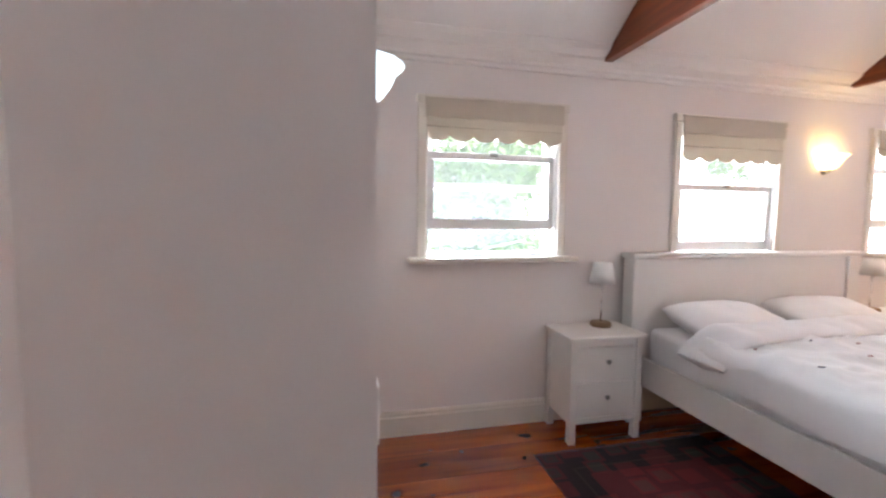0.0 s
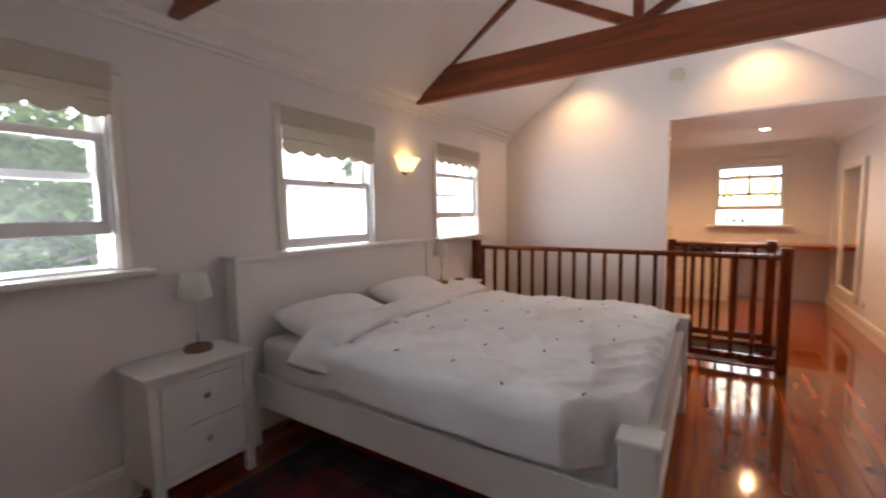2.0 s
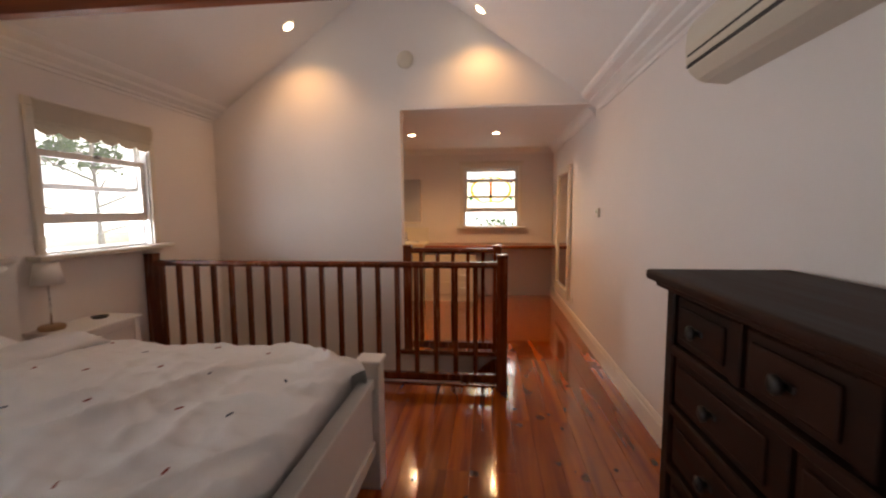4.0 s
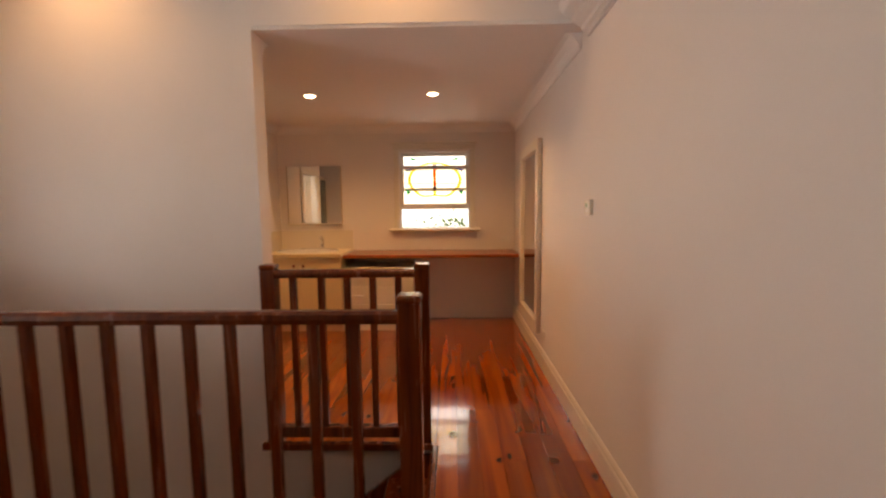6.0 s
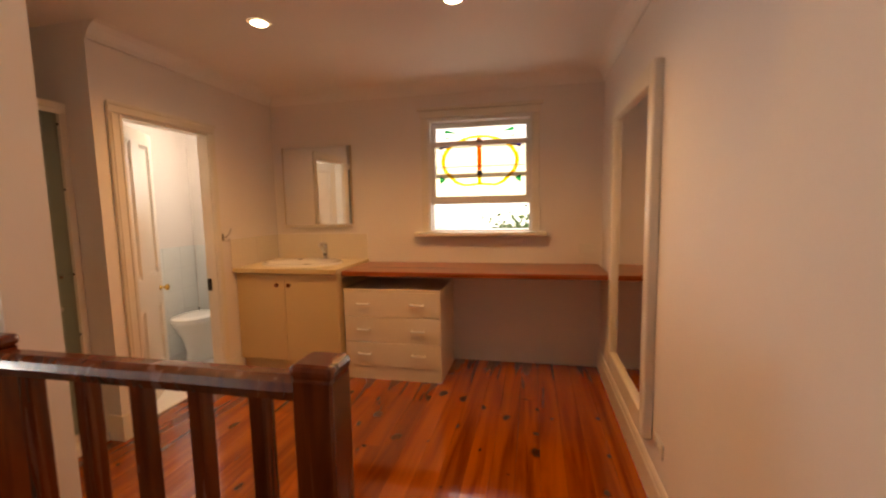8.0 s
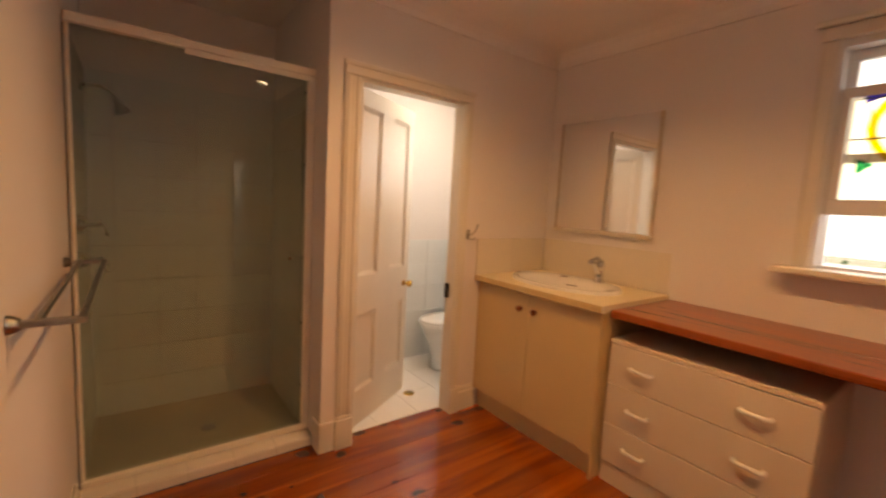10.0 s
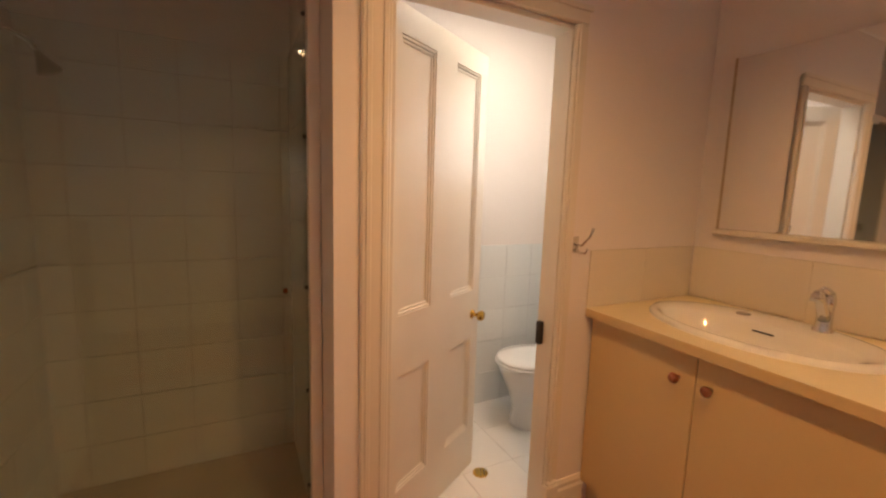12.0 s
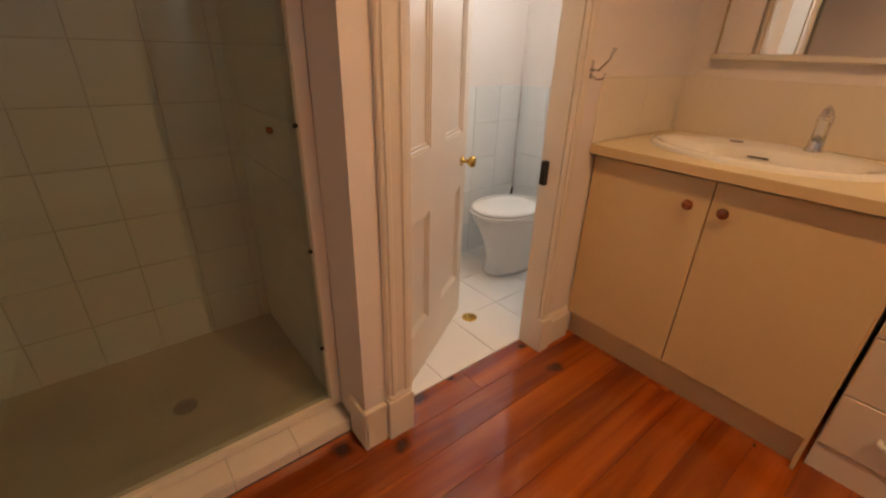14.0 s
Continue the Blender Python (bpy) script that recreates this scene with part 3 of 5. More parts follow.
def window_frame(name, at, rz, width, raised, lower=None, upper=PANE, label="", head=HEAD, tall=0.50):
    """A double-hung window; local x along the wall, y outwards, the wall face at y = 0."""
    w = holder(name, label, "window")
    w.matrix_basis = pose(*at, 0, 0, rz)
    o = width - 0.12
    z0, z1 = SILL, head
    for s in (-1, 1):
        xa = s * (o / 2)
        xb = s * (width / 2)
        part("architrave", boxed(min(xa, xb), -0.022, z0 - 0.002, max(xa, xb), -0.002, z1, 0.006), TRIM, w)
        part("jamb", boxed(min(xa, xa - s * 0.014), 0.0, z0, max(xa, xa - s * 0.014), 0.2, z1), SASH, w)
        part("parting_bead", boxed(min(xa - s * 0.014, xa - s * 0.026), 0.062, z0, max(xa - s * 0.014, xa - s * 0.026), 0.072, z1), SASH, w)
    part("architrave", boxed(-width / 2 - 0.01, -0.025, z1 + 0.002, width / 2 + 0.01, -0.002, z1 + 0.06, 0.006), TRIM, w)
    part("head", boxed(-o / 2 + 0.015, 0.002, z1 - 0.03, o / 2 - 0.015, 0.2, z1), SASH, w)
    part("window_sill", boxed(-width / 2 - 0.06, -0.115, z0 - 0.032, width / 2 + 0.06, 0.03, z0, 0.008, 2), TRIM, w)
    part("outer_sill", boxed(-o / 2, 0.03, z0 - 0.02, o / 2, 0.26, z0 + 0.012), SASH, w)
    iw = o - 0.031
    lo = z0 + 0.014 + raised
    sash(w, iw, lo, lo + tall, 0.022, lower if lower else PANE)
    sash(w, iw, z1 - 0.032 - 0.49, z1 - 0.032, 0.074, upper, bot=0.04)
    # unseen sheet added across the opening; its pale haze imitates glare
    mesh = part("insect_screen", boxed(-o / 2 + 0.015, 0.150, z0 + 0.013, o / 2 - 0.015, 0.152, z1 - 0.031), VEIL, w, "unseen thin sheet that hazes the view like glare")
    mesh.visible_shadow = False
    lift = part("sash_lift", boxed(-0.03, 0.008, lo + tall - 0.02, 0.03, 0.022, lo + tall + 0.005, 0.004), DULL, w)
    return w


for i, ((a, b), up) in enumerate(zip(WINS, (0.165, 0.01, 0.19))):
    window_frame("window_%d" % (i + 1), ((a + b) / 2, YN, 0), 0, b - a, up,
                 label=("white timber sash window, lower sash raised" if up > 0.1 else "white timber sash window, closed"))


def blind(x0, x1, bottom):
    """A cloth blind with a scalloped hem under a top fold."""
    w = x1 - x0
    t = thing("window_blind", ((x0 + x1) / 2, YN, HEAD), "half-raised beige cloth blind with a scalloped hem", "blind", "bedroom blinds")
    n, sc = 72, 6
    bm = bm_new()
    poly = [(-w / 2, 0.035), (w / 2, 0.035)]
    for i in range(n + 1):
        u = 1 - i / n
        poly.append((-w / 2 + w * u, bottom - HEAD - 0.035 * abs(math.sin(math.pi * sc * u)) ** 0.7 + 0.03))
    # hem made of narrow strips
    hem = poly[2:]
    for (xa, za), (xb, zb) in zip(hem, hem[1:]):
        v = [bm.verts.new(p) for p in ((xa, -0.030, 0.03), (xb, -0.030, 0.03), (xb, -0.030, zb), (xa, -0.030, za))]
        bm.faces.new(v)
        v2 = [bm.verts.new(p) for p in ((xa, -0.027, 0.03), (xb, -0.027, 0.03), (xb, -0.027, zb), (xa, -0.027, za))]
        bm.faces.new(v2[::-1])
    bmesh.ops.remove_doubles(bm, verts=bm.verts[:], dist=0.0004)
    part("cloth", bm, BLIND, t)
    part("top_fold", boxed(-w / 2 - 0.008, -0.042, -0.085, w / 2 + 0.008, -0.033, 0.045, 0.003), BLIND, t)
    part("pocket_seam", tube(bm_new(), [(-w / 2, -0.031, (bottom - HEAD) * 0.62), (w / 2, -0.031, (bottom - HEAD) * 0.62)], 0.005, 6), BLIND, t)
    part("batten", boxed(-w / 2 - 0.012, -0.048, 0.038, w / 2 + 0.012, -0.026, 0.052, 0.004), TRIM, t)
    part("roller", tube(bm_new(), [(-w / 2, -0.015, 0.02), (w / 2, -0.015, 0.02)], 0.014, 10), TRIM, t)


blind(0.475, 1.405, 1.925)
blind(2.37, 3.285, 1.868)
blind(4.275, 5.205, 1.975)

# leadlight window at the end of the bathroom
lw = window_frame("window_4", (XE, -0.005, 0), -90, 1.03, 0.23, lower=PALEG, upper=PANE, head=HEAD + 0.035, tall=0.555, label="white sash window with raised stained-glass leadlight sash")


part("head_cap", boxed(-0.545, -0.04, HEAD + 0.098, 0.545, -0.002, HEAD + 0.125, 0.008, 2), TRIM, lw)


def leadlight():
    """Coloured pieces and lead lines in the raised sash; local x across, z up."""
    t = thing("leadlight_panel", (XE + 0.03, -0.005, 1.483), "stained-glass panel with a yellow ring, amber bar and green leaves", "stained glass", rz=-90)
    cz, ax, az = 0.315, 0.345, 0.225
    n = 28
    for k in range(n):
        a0, a1 = 2 * math.pi * k / n, 2 * math.pi * (k + 1) / n
        p = []
        for a, r in ((a0, 1.0), (a1, 1.0), (a1, 0.9), (a0, 0.9)):
            zz = az * r * math.sin(a)
            if math.sin(a) < -0.5:
                zz += 0.018 * math.cos(6 * math.cos(a))
            p.append((ax * r * math.cos(a), cz + zz))
        ob = part("yellow_piece", plate(bm_new(), p, "y", 0.000, 0.004), YELG, t)
        ob.visible_shadow = False
    ob = part("amber_bar", boxed(-0.02, 0.0, 0.235, 0.02, 0.005, cz + 0.2), AMBG, t)
    ob.visible_shadow = False
    ob = part("yellow_bar", boxed(-0.017, 0.0, cz - 0.2, 0.017, 0.005, 0.19), YELG, t)
    ob.visible_shadow = False
    for s in (-1, 1):
        for nm, mt, q in (("green_leaf", GRNG, [(0.36, 0.12), (0.30, 0.16), (0.36, 0.19)]), ("green_leaf", GRNG, [(0.30, 0.60), (0.18, 0.56), (0.31, 0.565)]),
                          ("violet_flower", PURG, [(0.36, 0.42), (0.30, 0.44), (0.25, 0.435), (0.30, 0.475), (0.36, 0.485)]),
                          ("green_leaf", GRNG, [(0.31, 0.53), (0.20, 0.525), (0.31, 0.515)])):
            ob = part(nm, plate(bm_new(), [(s * u, v) for u, v in q], "y", 0.0, 0.005), mt, t)
            ob.visible_shadow = False
    for z in (0.27, 0.44):
        part("lead_line", tube(bm_new(), [(-0.39, 0.0, z), (0.39, 0.0, z)], 0.004 if z > 0.22 else 0.006, 6), LEAD, t)
    for pts in ([(-0.34, 0, 0.10), (-0.31, 0, 0.30), (-0.36, 0, 0.46)], [(0.34, 0, 0.10), (0.31, 0, 0.30), (0.36, 0, 0.46)]):
        part("lead_line", tube(bm_new(), pts, 0.003, 6), LEAD, t)
    part("lead_boss", boxed(-0.024, -0.004, 0.191, 0.024, 0.004, 0.234, 0.004), LEAD, t)


leadlight()
# unseen pane, added to close the hole for the fill lamp
tw = struct("window_5", boxed(XE + 0.09, 2.13, 1.45, XE + 0.1, 2.60, 2.05), PANE, "unseen pane added where fill light enters the toilet", "window")
tw.visible_shadow = False

# ---------- railings ----------


def newel(parent, x, y, h=1.106):
    bm = boxed(x - 0.043, y - 0.043, 0, x + 0.043, y + 0.043, h - 0.03, 0.005)
    box(bm, x - 0.047, y - 0.047, h - 0.032, x + 0.047, y + 0.047, h, 0.012, 2)
    return part("newel_post", bm, STAIN, parent)


def railing(name, x, ya, yb, ys, hr, br):
    t = thing(name, (x, 0, 0), "red-brown stained timber balustrade beside the stairwell", "railing", "stair railings")
    for y in (ya, yb):
        newel(t, 0, y)
    lo, hi = min(ya, yb) + 0.043, max(ya, yb) - 0.043
    pr = [(-0.028, hr[0]), (0.028, hr[0]), (0.034, hr[0] + 0.02), (0.028, hr[1] - 0.012), (0.014, hr[1]), (-0.014, hr[1]), (-0.028, hr[1] - 0.012), (-0.034, hr[0] + 0.02)]
    part("handrail", extrude(bm_new(), pr, (0, lo, 0), (0, hi, 0)), STAIN, t, smooth=False)
    part("bottom_rail", boxed(-0.026, lo, br[0], 0.026, hi, br[1], 0.004), STAIN, t)
    b0 = boxed(-0.019, -0.019, 0, 0.019, 0.019, hr[0] - br[1], 0.004)
    me = bpy.data.meshes.new("baluster")
    b0.to_mesh(me)
    b0.free()
    me.materials.append(STAIN)
    for y in ys:
        share("baluster", me, t, (0, y, br[1]))
    return t


railing("balustrade", 5.117, 2.94, -0.070, [2.852 - 0.1595 * k for k in range(18)], (0.998, 1.046), (0.067, 0.126))
railing("balustrade", 6.02, 0.862, -0.050, [0.722, 0.552, 0.396, 0.243, 0.092], (1.025, 1.074), (0.037, 0.105))
struct("trim", boxed(5.155, -0.10, -0.06, 5.195, YN, 0.012, 0.004), STAIN, "dark timber edge board of the stairwell", "edge board")
struct("trim", boxed(5.97, -0.10, -0.035, 6.002, 0.94, 0.012, 0.004), STAIN, "dark timber edge board of the stairwell", "edge board")
struct("trim", boxed(5.195, -0.135, -0.06, 5.97, -0.10, 0.008, 0.006), STAIN, "dark timber nosing of the top step", "step nosing")

# ---------- bed ----------
bed = thing("bed", (2.945, 1.765, 0), "white painted wooden double bed beneath the window", "bed")


def bl(x0, y0, z0, x1, y1, z1, wide=0.927, **k):
    return boxed((x0 - 3.105) * wide, y0 - 1.8, z0, (x1 - 3.105) * wide, y1 - 1.8, z1, **k)


for xa, xb in ((2.035, 2.155), (4.055, 4.175)):
    part("foot_post", bl(xa, 0.63, 0, xb, 0.745, 0.672, bevel=0.004), WHITE, bed)
    part("post_cap", bl(xa - 0.012, 0.618, 0.672, xb + 0.012, 0.757, 0.695, bevel=0.005), WHITE, bed)
    part("head_post", bl(xa, 2.86, 0, xb, 2.975, 1.165, wide=0.968, bevel=0.004), WHITE, bed)
part("head_panel", bl(2.155, 2.88, 0.25, 4.055, 2.95, 1.165, wide=0.968), WHITE, bed)
part("head_cap", bl(2.02, 2.845, 1.165, 4.19, 2.99, 1.20, wide=0.968, bevel=0.006), WHITE, bed)
part("foot_panel", bl(2.155, 0.665, 0.22, 4.055, 0.71, 0.56, bevel=0.003), WHITE, bed)
part("foot_rail", bl(2.155, 0.65, 0.555, 4.055, 0.725, 0.60, bevel=0.004), WHITE, bed)
part("foot_rail", bl(2.155, 0.65, 0.20, 4.055, 0.725, 0.27, bevel=0.004), WHITE, bed)
for xa, xb in ((2.075, 2.11), (4.10, 4.135)):
    part("side_rail", bl(xa, 0.745, 0.27, xb, 2.86, 0.47, bevel=0.004), WHITE, bed)
part("slat_base", bl(2.115, 0.75, 0.36, 4.095, 2.855, 0.40), WHITE, bed)
mt = thing("mattress", (2.945, 1.765, 0.40), "white mattress with fitted sheet", "mattress")
bmm = boxed(-0.915, -1.04, 0, 0.915, 1.05, 0.285, 0.05, 3)
part("fitted_sheet", bmm, SHEET, mt, smooth=True)


def pillow(x, y, z, rx, w=0.76, d=0.46, h=0.17, seed=0):
    p = thing("pillow", (x, y, z), "plump white cotton pillow leaning on the headboard", "pillow", "bed pillows")
    bm = bm_new()
    bmesh.ops.create_grid(bm, x_segments=28, y_segments=20, size=1.0)
    top = list(bm.verts)
    dup = bmesh.ops.duplicate(bm, geom=bm.faces[:] + bm.edges[:] + bm.verts[:])
    low = [v for v in dup["geom"] if isinstance(v, bmesh.types.BMVert)]
    for vs, s in ((top, 1), (low, -1)):
        for v in vs:
            u, w2 = v.co.x, v.co.y
            e = max(0.0, (1 - abs(u) ** 2.6)) ** 0.5 * max(0.0, (1 - abs(w2) ** 2.6)) ** 0.5
            nz = noise.noise(Vector((u * 2 + seed, w2 * 2, s))) * 0.012 + noise.noise(Vector((u * 6 + seed, w2 * 6, s))) * 0.004
            pin = 1 - 0.05 * (abs(u * w2)) ** 2
            v.co = Vector((u * w / 2 * pin * (1 - 0.03 * (1 - abs(w2))), w2 * d / 2 * pin, s * (h / 2) * e + nz * e))
    bmesh.ops.remove_doubles(bm, verts=bm.verts[:], dist=0.0005)
    bmesh.ops.recalc_face_normals(bm, faces=bm.faces[:])
    bmesh.ops.transform(bm, matrix=pose(0, 0, 0, rx, 0, 0), verts=bm.verts[:])
    part("pillow_case", bm, COTTON, p, smooth=True)


pillow(2.46, 2.57, 0.765, 15, h=0.19, seed=3)
pillow(3.34, 2.58, 0.770, 16, w=0.80, h=0.19, seed=9)


def duvet():
    d = thing("duvet", (2.945, 1.53, 0.685), "rumpled white quilt with small embroidered flecks, turned down at the top", "duvet")
    bm = bm_new()
    nx, ny = 110, 96
    hx, y0, y1 = 0.985, -0.83, 0.80
    grid = []

    def height(x, y):
        p = Vector((x * 1.7, y * 1.5, 0))
        h = 0.032 * noise.noise(p) + 0.018 * noise.noise(p * 2.3 + Vector((5, 1, 0))) + 0.007 * abs(noise.noise(p * 3.7 + Vector((1, 8, 0))))
        q = Vector((x * 2.2 + y * 3.5, x * 0.9 - y * 1.3, 3))
        q2 = Vector((x * 3.1 - y * 1.2, x * 1.4 + y * 2.6, 8))
        h += 0.016 * (1 - abs(noise.noise(q * 1.1))) ** 6 + 0.013 * (1 - abs(noise.noise(q2 * 1.6))) ** 6 + 0.006 * (1 - abs(noise.noise(q2 * 3.4))) ** 5
        h += 0.006 * noise.noise(p * 6) + 0.0025 * noise.noise(p * 14)
        return h * 1.25
    for j in range(ny + 1):
        row = []
        v = j / ny
        for i in range(nx + 1):
            u = -1 + 2 * i / nx
            s = u * (hx + 0.20)
            t = y0 - 0.12 + (y1 - y0 + 0.12) * v
            x, z = s, 0.03
            if abs(s) > hx - 0.06:
                over = abs(s) - (hx - 0.06)
                ang = min(over / 0.09, 1.45)
                x = math.copysign(hx - 0.06 + 0.075 * math.sin(ang), s)
                z = 0.03 - 0.075 * (1 - math.cos(ang)) - max(0, over - 0.09 * 1.45)
            y = t
            if t < y0:
                over = y0 - t
                ang = min(over / 0.08, 1.5)
                y = y0 - 0.06 * math.sin(ang)
                z += -0.06 * (1 - math.cos(ang)) - max(0, over - 0.12)
            h = height(s, t)
            flat = max(0.25, 1 - max(0, abs(s) - 0.9) * 3)
            z += (h + 0.02) * flat + 0.015 * (1 - u * u)
            if abs(s) > hx - 0.02:
                x += math.copysign(1, s) * 0.02 * noise.noise(Vector((t * 5, z * 3, 1)))
                z += 0.03 * noise.noise(Vector((t * 3.1, 2, s)))
            tuck = min(1.0, max(0.0, (y0 + 0.20 - t) / 0.16))
            x *= 1 - 0.135 * tuck * tuck * (3 - 2 * tuck)
            row.append(bm.verts.new((x + 0.04 * t, y, z)))
        grid.append(row)
    for j in range(ny):
        for i in range(nx):
            bm.faces.new((grid[j][i], grid[j][i + 1], grid[j + 1][i + 1], grid[j + 1][i]))
    q = part("quilt", bm, COTTON, d, smooth=True)
    # turned-down band
    bm = bm_new()
    rows = []
    n, m = 90, 22
    for i in range(n + 1):
        u = -1 + 2 * i / n
        x = u * 1.02 + 0.03
        ring = []
        tip = max(0.0, (abs(u) - 0.80) / 0.20)
        drop = 0.15 * tip ** 1.6
        for k in range(m):
            a = 2 * math.pi * k / m
            ry = (0.15 + 0.02 * noise.noise(Vector((u * 3, 1, 0)))) * (1 + 0.1 * tip)
            rz = 0.05 + 0.014 * noise.noise(Vector((u * 4, 7, 0))) + 0.012 * noise.noise(Vector((u * 11, math.cos(a) * 1.5, 4))) * max(0.0, math.sin(a) + 0.4)
            rz *= 1 - 0.6 * tip
            ring.append(bm.verts.new((x, 0.76 + 0.03 * noise.noise(Vector((u * 2, 4, 4))) + ry * math.cos(a), 0.085 - drop + rz * math.sin(a) + 0.012 * noise.noise(Vector((u * 6, math.cos(a) * 2, 9))))))
        rows.append(ring)
    for a, b in zip(rows, rows[1:]):
        for k in range(m):
            bm.faces.new((a[k], a[(k + 1) % m], b[(k + 1) % m], b[k]))
    bm.faces.new(rows[0])
    bm.faces.new(rows[-1][::-1])
    bmesh.ops.recalc_face_normals(bm, faces=bm.faces[:])
    part("turned_down_band", bm, SHEET, d, smooth=True)
    rnd = random.Random(4)
    for i in range(6):
        for j in range(5):
            x = -0.86 + 0.34 * i + rnd.uniform(-0.05, 0.05)
            y = -0.64 + 0.295 * j + rnd.uniform(-0.05, 0.05)
            z = 0.03 + height(x, y) + 0.02 + 0.015 * (1 - (x / 1.23) ** 2) + 0.004
            a = rnd.uniform(-0.7, 0.7)
            b = boxed(-0.014, -0.004, -0.003, 0.014, 0.004, 0.002, 0.0015)
            o = part("embroidered_fleck", b, TUFTR if rnd.random() < 0.5 else TUFTB, d)
            o.location, o.rotation_euler = (x, y, z), (0, 0, a)


duvet()

# ---------- nightstands and lamps ----------


def nightstand(x0):
    w, dep, h = 0.55, 0.35, 0.70
    t = thing("nightstand", (x0 + w / 2, 2.79, 0), "white painted two-drawer nightstand on square legs", "nightstand", "nightstands")
    x1, y0, y1 = w / 2 - 0.02, -dep / 2 + 0.02, dep / 2
    for sx in (-1, 1):
        for yy in (y0, y1 - 0.045):
            a, b = sorted((sx * x1, sx * (x1 - 0.045)))
            part("leg", boxed(a, yy, 0, b, yy + 0.045, h - 0.025, 0.003), WHITE, t)
        a, b = sorted((sx * (x1 - 0.008), sx * (x1 - 0.03)))
        part("side_panel", boxed(a, y0 + 0.045, 0.13, b, y1 - 0.045, h - 0.025), WHITE, t)
    part("back_panel", boxed(-x1 + 0.04, y1 - 0.02, 0.13, x1 - 0.04, y1 - 0.008, h - 0.025), WHITE, t)
    part("top", boxed(-w / 2, -dep / 2, h - 0.025, w / 2, dep / 2 + 0.005, h, 0.006, 2), WHITE, t)
    part("rail", boxed(-x1 + 0.045, y0 + 0.008, h - 0.07, x1 - 0.045, y0 + 0.03, h - 0.025), WHITE, t)
    part("rail", boxed(-x1 + 0.045, y0 + 0.008, 0.13, x1 - 0.045, y0 + 0.03, 0.165), WHITE, t)
    for z0, z1 in ((0.17, 0.395), (0.40, 0.625)):
        dr = part("drawer", boxed(-x1 + 0.048, y0 + 0.004, z0, x1 - 0.048, y0 + 0.028, z1, 0.003), WHITE, t)
        part("knob", lathe(bm_new(), [(0.006, 0), (0.006, 0.012), (0.015, 0.018), (0.016, 0.024), (0.010, 0.029), (0, 0.030)], 14, pose(0, y0 + 0.004, (z0 + z1) / 2 + 0.02, 90)), DULL, dr, "dark metal knob")
    return t


nightstand(1.325)
nightstand(4.085)


def table_lamp(x, y):
    t = thing("table_lamp", (x, y, 0.70), "small lamp with round wooden base, thin stem and frosted white shade", "table lamp", "bedside lamps")
    part("base", lathe(bm_new(), [(0.0, 0), (0.068, 0), (0.072, 0.012), (0.068, 0.026), (0.060, 0.032), (0, 0.033)], 28), CORK, t, "turned pale wood base")
    part("stem", tube(bm_new(), [(0, 0, 0.03), (0, 0, 0.34)], 0.006, 8), CHROME, t)
    part("shade", lathe(bm_new(), [(0.085, 0.30), (0.062, 0.44), (0.060, 0.44), (0.083, 0.30)], 28), SHADE, t)


table_lamp(1.69, 2.86)
table_lamp(4.19, 2.87)
dish = thing("trinket_dish", (4.49, 2.83, 0.70), "small flat dark dish lying on the nightstand", "dish")
part("bowl", lathe(bm_new(), [(0, 0), (0.04, 0), (0.055, 0.014), (0.05, 0.014), (0.036, 0.005), (0, 0.005)], 18), IRON, dish)

# ---------- rug ----------
RUGM = rug_cloth("woven_rug", 0.60, 0.85)
rug = thing("rug", (1.68, 1.71, 0.0), "dark red and navy patterned woven rug with a border", "rug")
bm = bm_new()
bmesh.ops.create_grid(bm, x_segments=24, y_segments=34, size=1.0)
for v in bm.verts:
    v.co = Vector((v.co.x * 0.60, v.co.y * 0.85, 0.009 + 0.002 * noise.noise(Vector((v.co.x * 4, v.co.y * 5, 0)))))
ex = bmesh.ops.extrude_face_region(bm, geom=bm.faces[:])
for v in ex["geom"]:
    if isinstance(v, bmesh.types.BMVert):
        v.co.z = 0.001
bmesh.ops.recalc_face_normals(bm, faces=bm.faces[:])
part("woven_field", bm, RUGM, rug)
for s in (-1, 1):
    bm = bm_new()
    for k in range(80):
        x = -0.6 + 1.2 * (k + 0.5) / 80
        box(bm, x - 0.003, s * 0.85 if s > 0 else -0.88, 0.001, x + 0.003, 0.88 if s > 0 else -0.85, 0.004)
    part("fringe", bm, TUFTB, rug)

# ---------- dresser ----------
dr = thing("dresser", (2.735, -0.795, 0), "dark stained wooden chest of drawers with black knobs", "dresser")
DX, DY = 0.59, 0.215
part("carcass", boxed(-DX, -DY, 0.07, DX, DY - 0.03, 1.185, 0.004), DRESS, dr)
bm = bm_new()
tp = boxed(-DX - 0.03, -DY, 1.185, DX + 0.03, DY + 0.03, 1.21, 0.008, 2)
box(tp, -DX - 0.06, -DY, 1.207, DX + 0.06, DY + 0.055, 1.242, 0.012, 3)
part("top", tp, DRESS, dr)
part("plinth", boxed(-DX - 0.012, -DY, 0, DX + 0.012, DY - 0.01, 0.10, 0.006), DRESS, dr)
for sx in (-1, 1):
    a, b = sorted((sx * DX, sx * (DX - 0.055)))
    part("stile", boxed(a, DY - 0.03, 0.10, b, DY, 1.185, 0.005), DRESS, dr)
rows = [(1.005, 1.165, 3), (0.795, 0.965, 2), (0.585, 0.755, 2), (0.375, 0.545, 2), (0.145, 0.335, 2)]
